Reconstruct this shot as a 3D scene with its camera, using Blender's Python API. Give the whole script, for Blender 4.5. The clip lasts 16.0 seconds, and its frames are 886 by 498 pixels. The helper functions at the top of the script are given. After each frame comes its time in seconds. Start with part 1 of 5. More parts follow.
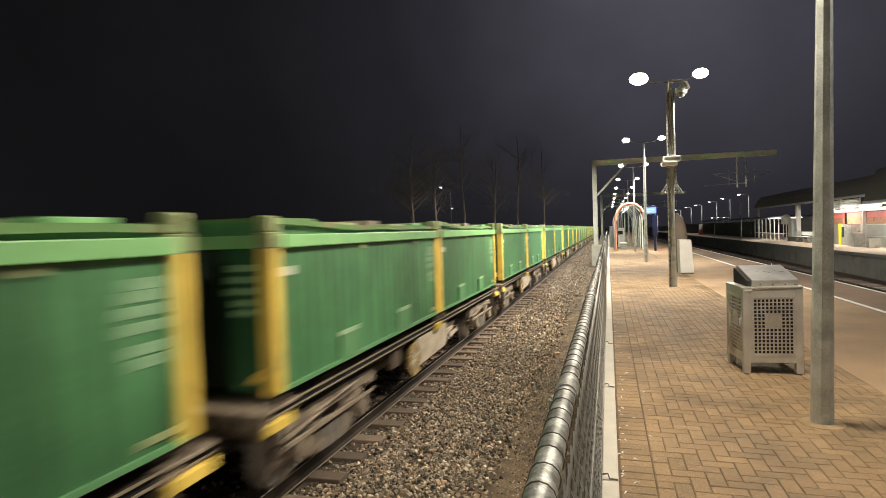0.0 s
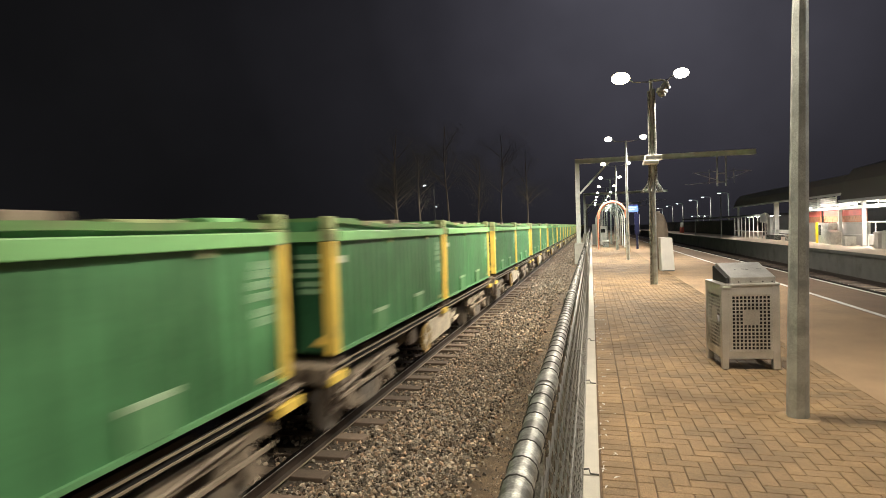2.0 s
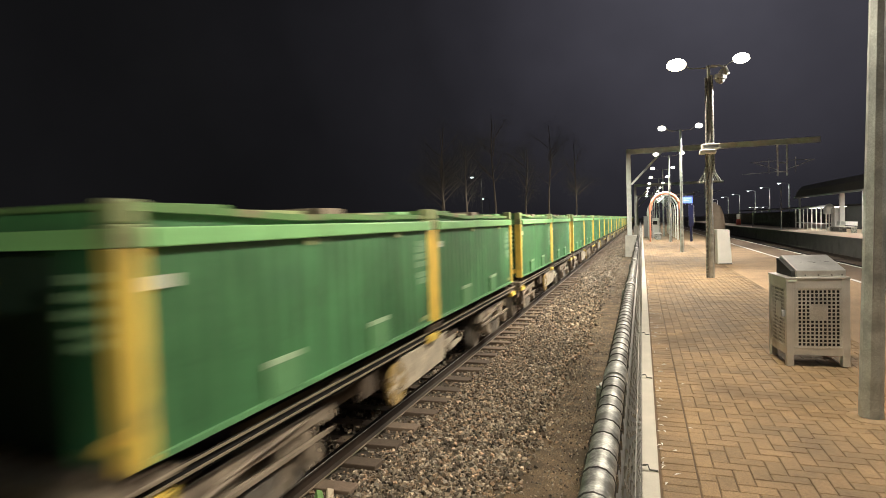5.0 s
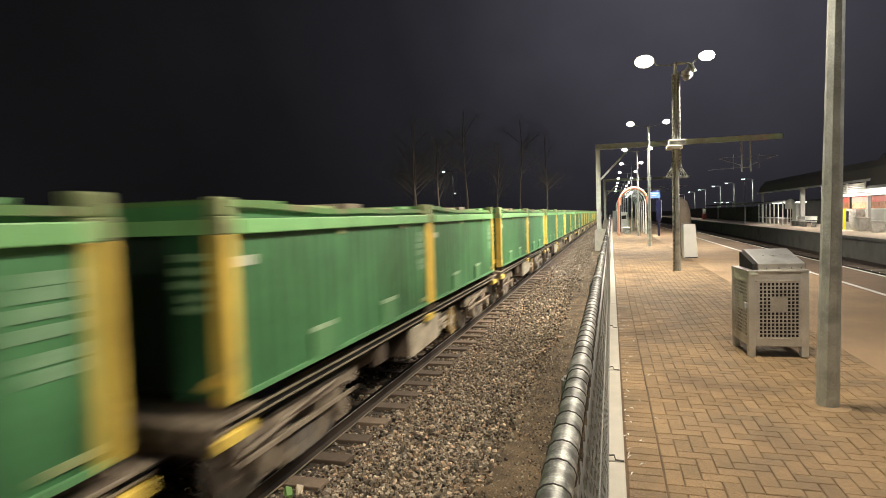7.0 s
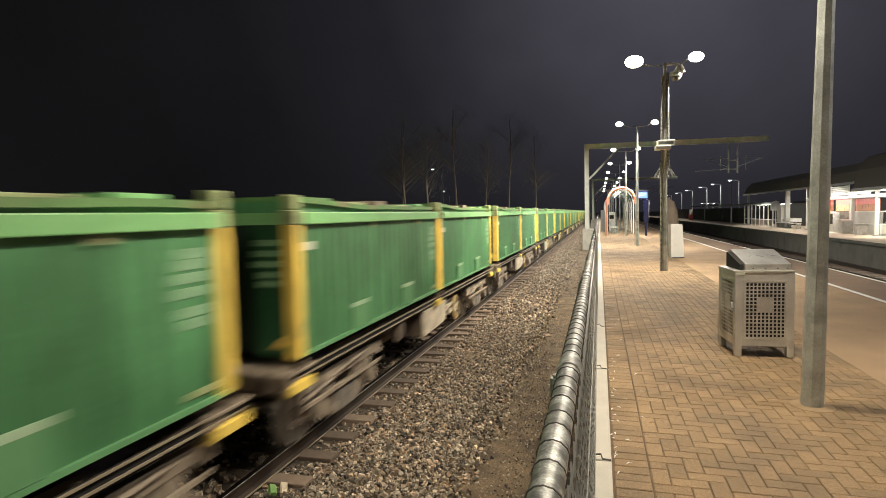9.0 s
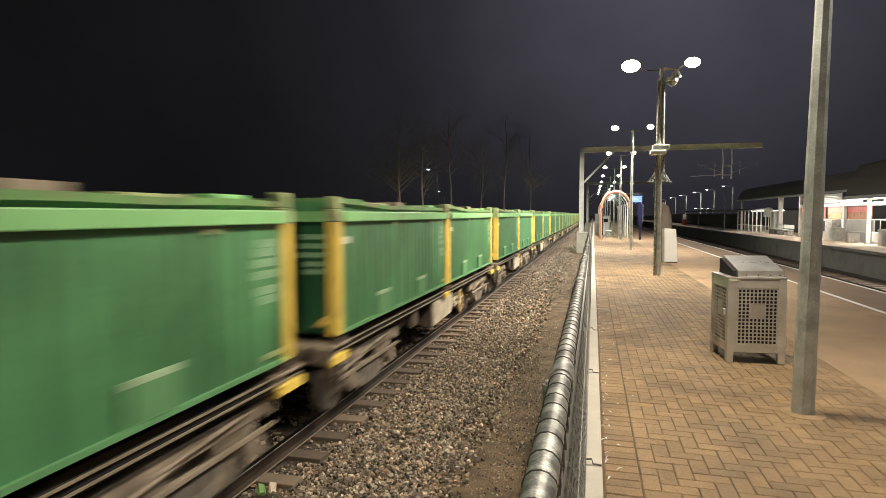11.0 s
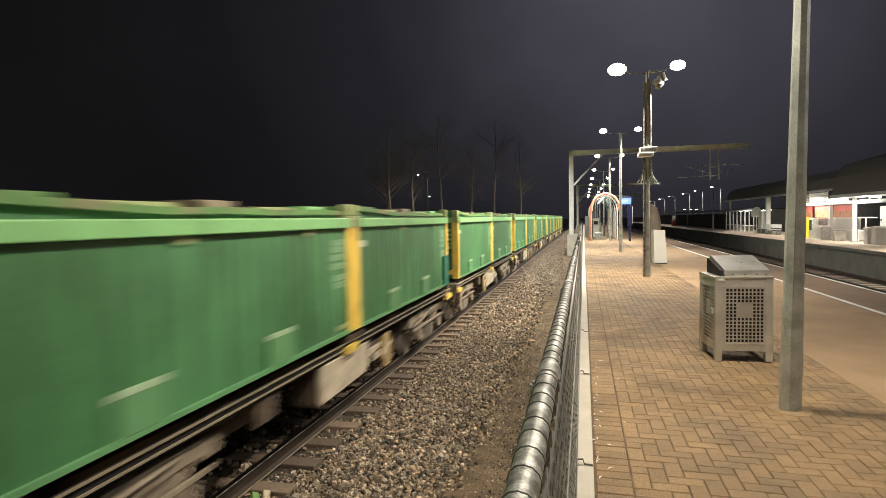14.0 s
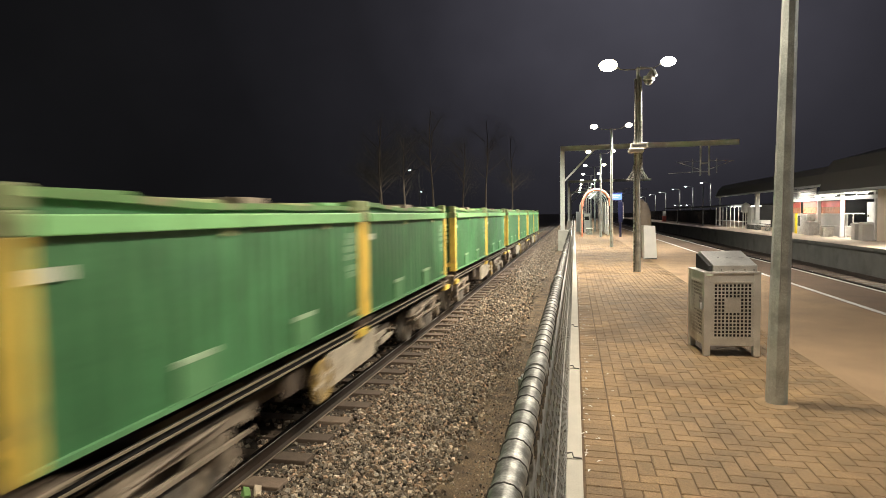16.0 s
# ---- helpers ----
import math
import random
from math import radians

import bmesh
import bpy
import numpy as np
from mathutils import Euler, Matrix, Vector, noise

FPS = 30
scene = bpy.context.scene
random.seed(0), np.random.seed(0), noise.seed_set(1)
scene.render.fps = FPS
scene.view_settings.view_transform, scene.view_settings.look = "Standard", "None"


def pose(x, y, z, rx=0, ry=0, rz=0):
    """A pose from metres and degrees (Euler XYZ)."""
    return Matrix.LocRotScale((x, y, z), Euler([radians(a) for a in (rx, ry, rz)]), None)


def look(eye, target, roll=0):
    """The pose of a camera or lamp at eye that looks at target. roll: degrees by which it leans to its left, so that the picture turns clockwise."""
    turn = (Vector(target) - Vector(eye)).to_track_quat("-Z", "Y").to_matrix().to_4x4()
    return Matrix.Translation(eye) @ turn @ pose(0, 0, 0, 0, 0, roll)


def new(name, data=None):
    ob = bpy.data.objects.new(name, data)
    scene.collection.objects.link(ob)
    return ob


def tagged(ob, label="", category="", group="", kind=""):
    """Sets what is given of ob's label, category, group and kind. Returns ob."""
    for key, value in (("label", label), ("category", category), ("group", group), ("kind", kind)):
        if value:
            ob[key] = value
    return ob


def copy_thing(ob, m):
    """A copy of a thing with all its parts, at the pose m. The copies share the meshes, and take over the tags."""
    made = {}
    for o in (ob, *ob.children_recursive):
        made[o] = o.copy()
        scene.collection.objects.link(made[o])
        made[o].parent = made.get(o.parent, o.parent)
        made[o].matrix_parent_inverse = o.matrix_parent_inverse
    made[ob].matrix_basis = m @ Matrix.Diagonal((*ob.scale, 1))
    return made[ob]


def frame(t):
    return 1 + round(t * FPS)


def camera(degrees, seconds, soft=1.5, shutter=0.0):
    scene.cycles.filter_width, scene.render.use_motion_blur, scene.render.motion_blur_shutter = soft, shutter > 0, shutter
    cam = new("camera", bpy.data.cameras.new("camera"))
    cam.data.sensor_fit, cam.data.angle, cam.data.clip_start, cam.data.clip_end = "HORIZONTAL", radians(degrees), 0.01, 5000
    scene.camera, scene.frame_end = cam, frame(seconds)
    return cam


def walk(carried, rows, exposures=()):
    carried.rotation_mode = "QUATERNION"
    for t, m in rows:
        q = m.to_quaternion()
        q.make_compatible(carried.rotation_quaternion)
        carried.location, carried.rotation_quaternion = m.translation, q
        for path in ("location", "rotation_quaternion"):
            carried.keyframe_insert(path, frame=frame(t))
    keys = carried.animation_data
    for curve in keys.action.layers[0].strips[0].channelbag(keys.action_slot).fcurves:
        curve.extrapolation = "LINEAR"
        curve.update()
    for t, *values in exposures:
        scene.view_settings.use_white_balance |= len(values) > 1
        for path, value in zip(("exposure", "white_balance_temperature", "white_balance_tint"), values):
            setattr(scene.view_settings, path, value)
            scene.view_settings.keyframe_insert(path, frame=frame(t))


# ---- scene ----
cam = camera(73.4, 16.0, soft=0.55, shutter=0.5)
LEVEL = Matrix.Rotation(radians(0.9), 4, "Y")
PATH = [
    (0, (-0.056, 0.062, 1.709), (-0.592, 1.988, 1.644), -1.0),
    (0.5, (-0.049, 0.049, 1.71), (-0.567, 1.98, 1.647), -0.9),
    (1, (-0.054, 0.076, 1.707), (-0.562, 2.01, 1.645), -0.4),
    (1.5, (-0.054, 0.08, 1.704), (-0.552, 2.016, 1.643), -0.5),
    (2, (-0.043, 0.051, 1.707), (-0.527, 1.991, 1.635), -1.0),
    (2.5, (-0.046, 0.113, 1.703), (-0.581, 2.039, 1.633), -1.7),
    (3, (-0.048, 0.099, 1.723), (-0.605, 2.019, 1.674), -2.3),
    (5.5, (-0.112, 0.047, 1.69), (-0.753, 1.939, 1.584), -0.9),
    (6, (-0.108, 0.057, 1.687), (-0.717, 1.959, 1.573), -0.5),
    (6.5, (-0.098, 0.06, 1.694), (-0.679, 1.971, 1.58), -0.9),
    (7, (-0.09, 0.063, 1.694), (-0.634, 1.984, 1.578), -1.0),
    (7.5, (-0.1, 0.083, 1.693), (-0.63, 2.008, 1.575), -0.8),
    (8, (-0.102, 0.094, 1.685), (-0.621, 2.022, 1.566), -0.8),
    (8.5, (-0.11, 0.105, 1.682), (-0.622, 2.034, 1.561), -0.6),
    (9, (-0.102, 0.102, 1.682), (-0.608, 2.033, 1.558), -0.3),
    (11.5, (-0.108, 0.126, 1.69), (-0.594, 2.062, 1.571), 0.8),
    (12, (-0.11, 0.113, 1.69), (-0.598, 2.05, 1.575), 0.8),
    (12.5, (-0.103, 0.115, 1.693), (-0.587, 2.053, 1.581), 0.5),
    (13, (-0.094, 0.114, 1.692), (-0.566, 2.054, 1.583), 0.2),
    (13.5, (-0.099, 0.11, 1.689), (-0.563, 2.052, 1.582), 0.4),
    (14, (-0.082, 0.086, 1.692), (-0.541, 2.03, 1.586), -0.2),
    (14.5, (-0.08, 0.075, 1.699), (-0.539, 2.019, 1.593), -0.7),
    (15, (-0.08, 0.086, 1.696), (-0.534, 2.031, 1.59), -0.7),
    (15.5, (-0.064, 0.068, 1.693), (-0.506, 2.015, 1.575), -0.7),
    (16, (-0.073, 0.072, 1.694), (-0.504, 2.021, 1.572), -0.1),
]
walk(cam, [(t, LEVEL @ look(eye, target, roll)) for t, eye, target, roll in PATH])

# ---- world and light ----
world = bpy.data.worlds.new("night_sky")
scene.world = world
world.use_nodes = True
wn, wl = world.node_tree.nodes, world.node_tree.links
wn.clear()
w_out, w_bg = wn.new("ShaderNodeOutputWorld"), wn.new("ShaderNodeBackground")
w_co = wn.new("ShaderNodeTexCoord")


def sky_term(direction, stops):
    """A smooth glow of the town's light in the haze, by the angle from one direction."""
    dot, ramp = wn.new("ShaderNodeVectorMath"), wn.new("ShaderNodeValToRGB")
    dot.operation = "DOT_PRODUCT"
    dot.inputs[1].default_value = direction
    el = ramp.color_ramp.elements
    while len(el) < len(stops):
        el.new(0.5)
    for e, (at, col) in zip(el, stops):
        e.position, e.color = at, (*col, 1)
    wl.new(w_co.outputs["Generated"], dot.inputs[0])
    wl.new(dot.outputs["Value"], ramp.inputs[0])
    return ramp.outputs[0]


town_glow = sky_term((0.097, 0.922, 0.375), [(0.70, (0.0066, 0.0065, 0.0072)), (0.80, (0.0082, 0.0080, 0.0094)), (0.906, (0.0165, 0.0159, 0.0195)), (0.94, (0.0260, 0.0250, 0.0315)), (0.97, (0.0435, 0.0417, 0.0530)), (0.988, (0.0550, 0.0530, 0.0670)), (1.0, (0.0680, 0.0660, 0.0830))])
high_haze = sky_term((0.0, 0.0, 1.0), [(0.50, (0.0, 0.0, 0.0)), (0.95, (0.060, 0.058, 0.072))])
w_cloud, w_range, w_sum, w_mul = wn.new("ShaderNodeTexNoise"), wn.new("ShaderNodeMapRange"), wn.new("ShaderNodeVectorMath"), wn.new("ShaderNodeVectorMath")
w_cloud.inputs["Scale"].default_value, w_cloud.inputs["Detail"].default_value = 3.5, 4
w_range.inputs["From Min"].default_value, w_range.inputs["From Max"].default_value = 0.3, 0.7
w_range.inputs["To Min"].default_value, w_range.inputs["To Max"].default_value = 0.80, 1.20
w_sum.operation, w_mul.operation = "ADD", "SCALE"
wl.new(w_co.outputs["Generated"], w_cloud.inputs["Vector"])
wl.new(w_cloud.outputs["Fac"], w_range.inputs["Value"])
wl.new(town_glow, w_sum.inputs[0])
wl.new(high_haze, w_sum.inputs[1])
wl.new(w_sum.outputs[0], w_mul.inputs[0])
wl.new(w_range.outputs[0], w_mul.inputs["Scale"])
wl.new(w_mul.outputs[0], w_bg.inputs["Color"])
w_bg.inputs["Strength"].default_value = 1.0
wl.new(w_bg.outputs[0], w_out.inputs["Surface"])

LAMP_WATTS = 415
WARM, COOL = (1.0, 0.88, 0.70), (1.0, 0.95, 0.86)


def area_lamp(name, x, y, z, watts, colour, size=0.35, tilt=0.0, spread=170):
    d = bpy.data.lights.new(name, "AREA")
    d.shape, d.size, d.energy, d.color, d.spread = "DISK", size, watts, colour, radians(spread)
    ob = new(name, d)
    ob.matrix_world = pose(x, y, z, 0, tilt, 0)
    return ob


# ---- materials ----
def material(name, col, rough=0.6, metal=0.0, var=0.25, scale=4.0, bump=0.0, bscale=60.0, rnd="", rvar=0.3, stain=None, stain_at=0.6, coat=0.0, speck=0.0, streak=0.0, ground=False, tints=()):
    """Principled surface: base colour varied by a coarse and a fine noise, an optional stain colour, bump and a piece-by-piece variation.
    speck: strength of a fine sandy grain; streak: strength of upright run marks; ground: the pattern runs on from piece to piece; tints: colours that pieces take by chance, as factors."""
    m = bpy.data.materials.new(name)
    m.use_nodes = True
    n, l = m.node_tree.nodes, m.node_tree.links
    p = n["Principled BSDF"]
    p.inputs["Metallic"].default_value = metal
    p.inputs["Coat Weight"].default_value = coat
    co = n.new("ShaderNodeTexCoord").outputs["Object"]
    if ground:
        co = n.new("ShaderNodeNewGeometry").outputs["Position"]
    n1, n2 = n.new("ShaderNodeTexNoise"), n.new("ShaderNodeTexNoise")
    n1.inputs["Scale"].default_value, n1.inputs["Detail"].default_value = scale, 5
    n2.inputs["Scale"].default_value, n2.inputs["Detail"].default_value = bscale, 4
    l.new(co, n1.inputs["Vector"])
    l.new(co, n2.inputs["Vector"])
    add = n.new("ShaderNodeMath")
    add.operation = "MULTIPLY_ADD"
    add.inputs[1].default_value = 0.5
    l.new(n2.outputs["Fac"], add.inputs[0])
    l.new(n1.outputs["Fac"], add.inputs[2])
    mr = n.new("ShaderNodeMapRange")
    mr.inputs["From Min"].default_value, mr.inputs["From Max"].default_value = 0.45, 1.05
    mr.inputs["To Min"].default_value, mr.inputs["To Max"].default_value = 1 - var, 1 + var
    l.new(add.outputs[0], mr.inputs["Value"])
    value = mr.outputs[0]
    if rnd:
        src = n.new("ShaderNodeObjectInfo").outputs["Random"] if rnd == "object" else n.new("ShaderNodeNewGeometry").outputs["Random Per Island"]
        m2 = n.new("ShaderNodeMapRange")
        m2.inputs["To Min"].default_value, m2.inputs["To Max"].default_value = 1 - rvar, 1 + rvar
        l.new(src, m2.inputs["Value"])
        mul = n.new("ShaderNodeMath")
        mul.operation = "MULTIPLY"
        l.new(value, mul.inputs[0])
        l.new(m2.outputs[0], mul.inputs[1])
        value = mul.outputs[0]
    for amount, size, squash in ((speck, 170.0, 1.0), (streak, 9.0, 0.05)):
        if amount:
            mp, n4, m4, mu = n.new("ShaderNodeMapping"), n.new("ShaderNodeTexNoise"), n.new("ShaderNodeMapRange"), n.new("ShaderNodeMath")
            mp.inputs["Scale"].default_value = (1, 1, squash)
            n4.inputs["Scale"].default_value, n4.inputs["Detail"].default_value = size, 3
            m4.inputs["From Min"].default_value, m4.inputs["From Max"].default_value = 0.36, 0.64
            m4.inputs["To Min"].default_value, m4.inputs["To Max"].default_value = 1 - amount, 1 + amount
            mu.operation = "MULTIPLY"
            l.new(co, mp.inputs["Vector"])
            l.new(mp.outputs[0], n4.inputs["Vector"])
            l.new(n4.outputs["Fac"], m4.inputs["Value"])
            l.new(value, mu.inputs[0])
            l.new(m4.outputs[0], mu.inputs[1])
            value = mu.outputs[0]
    sc = n.new("ShaderNodeVectorMath")
    sc.operation = "SCALE"
    sc.inputs[0].default_value = col
    l.new(value, sc.inputs["Scale"])
    colour = sc.outputs[0]
    if tints:
        rp, mx = n.new("ShaderNodeValToRGB"), n.new("ShaderNodeVectorMath")
        rp.color_ramp.interpolation = "CONSTANT"
        wn2 = n.new("ShaderNodeTexWhiteNoise")
        wn2.noise_dimensions = "1D"
        l.new(n.new("ShaderNodeNewGeometry").outputs["Random Per Island"], wn2.inputs["W"])
        el = rp.color_ramp.elements
        while len(el) < len(tints):
            el.new(0.5)
        for i, (e, tint) in enumerate(zip(el, tints)):
            e.position, e.color = i / len(tints), (*tint, 1)
        mx.operation = "MULTIPLY"
        l.new(wn2.outputs["Value"], rp.inputs[0])
        l.new(colour, mx.inputs[0])
        l.new(rp.outputs[0], mx.inputs[1])
        colour = mx.outputs[0]
    if stain:
        n3, rp, mx = n.new("ShaderNodeTexNoise"), n.new("ShaderNodeMapRange"), n.new("ShaderNodeMix")
        n3.inputs["Scale"].default_value, n3.inputs["Detail"].default_value = scale * 0.6, 8
        l.new(co, n3.inputs["Vector"])
        rp.inputs["From Min"].default_value, rp.inputs["From Max"].default_value = stain_at, stain_at + 0.14
        l.new(n3.outputs["Fac"], rp.inputs["Value"])
        mx.data_type = "RGBA"
        mx.inputs[7].default_value = (*stain, 1)
        l.new(rp.outputs[0], mx.inputs[0])
        l.new(colour, mx.inputs[6])
        colour = mx.outputs[2]
    l.new(colour, p.inputs["Base Color"])
    rr = n.new("ShaderNodeMapRange")
    rr.inputs["To Min"].default_value, rr.inputs["To Max"].default_value = max(rough - 0.12, 0.03), min(rough + 0.12, 1)
    l.new(n1.outputs["Fac"], rr.inputs["Value"])
    l.new(rr.outputs[0], p.inputs["Roughness"])
    if bump:
        b = n.new("ShaderNodeBump")
        b.inputs["Strength"].default_value, b.inputs["Distance"].default_value = min(bump, 1.0), 0.01
        l.new(n2.outputs["Fac"], b.inputs["Height"])
        l.new(b.outputs[0], p.inputs["Normal"])
    return m


def glow(name, col, strength):
    m = bpy.data.materials.new(name)
    m.use_nodes = True
    n = m.node_tree.nodes
    p = n["Principled BSDF"]
    p.inputs["Base Color"].default_value = (*col, 1)
    p.inputs["Emission Color"].default_value = (*col, 1)
    p.inputs["Emission Strength"].default_value = strength
    return m


def glass(name, col=(0.8, 0.85, 0.85), rough=0.05):
    m = bpy.data.materials.new(name)
    m.use_nodes = True
    n, l = m.node_tree.nodes, m.node_tree.links
    n.remove(n["Principled BSDF"])
    t, g, mx = n.new("ShaderNodeBsdfTransparent"), n.new("ShaderNodeBsdfGlossy"), n.new("ShaderNodeMixShader")
    t.inputs[0].default_value = (*col, 1)
    g.inputs["Roughness"].default_value = rough
    mx.inputs[0].default_value = 0.12
    l.new(t.outputs[0], mx.inputs[1])
    l.new(g.outputs[0], mx.inputs[2])
    l.new(mx.outputs[0], n["Material Output"].inputs["Surface"])
    return m


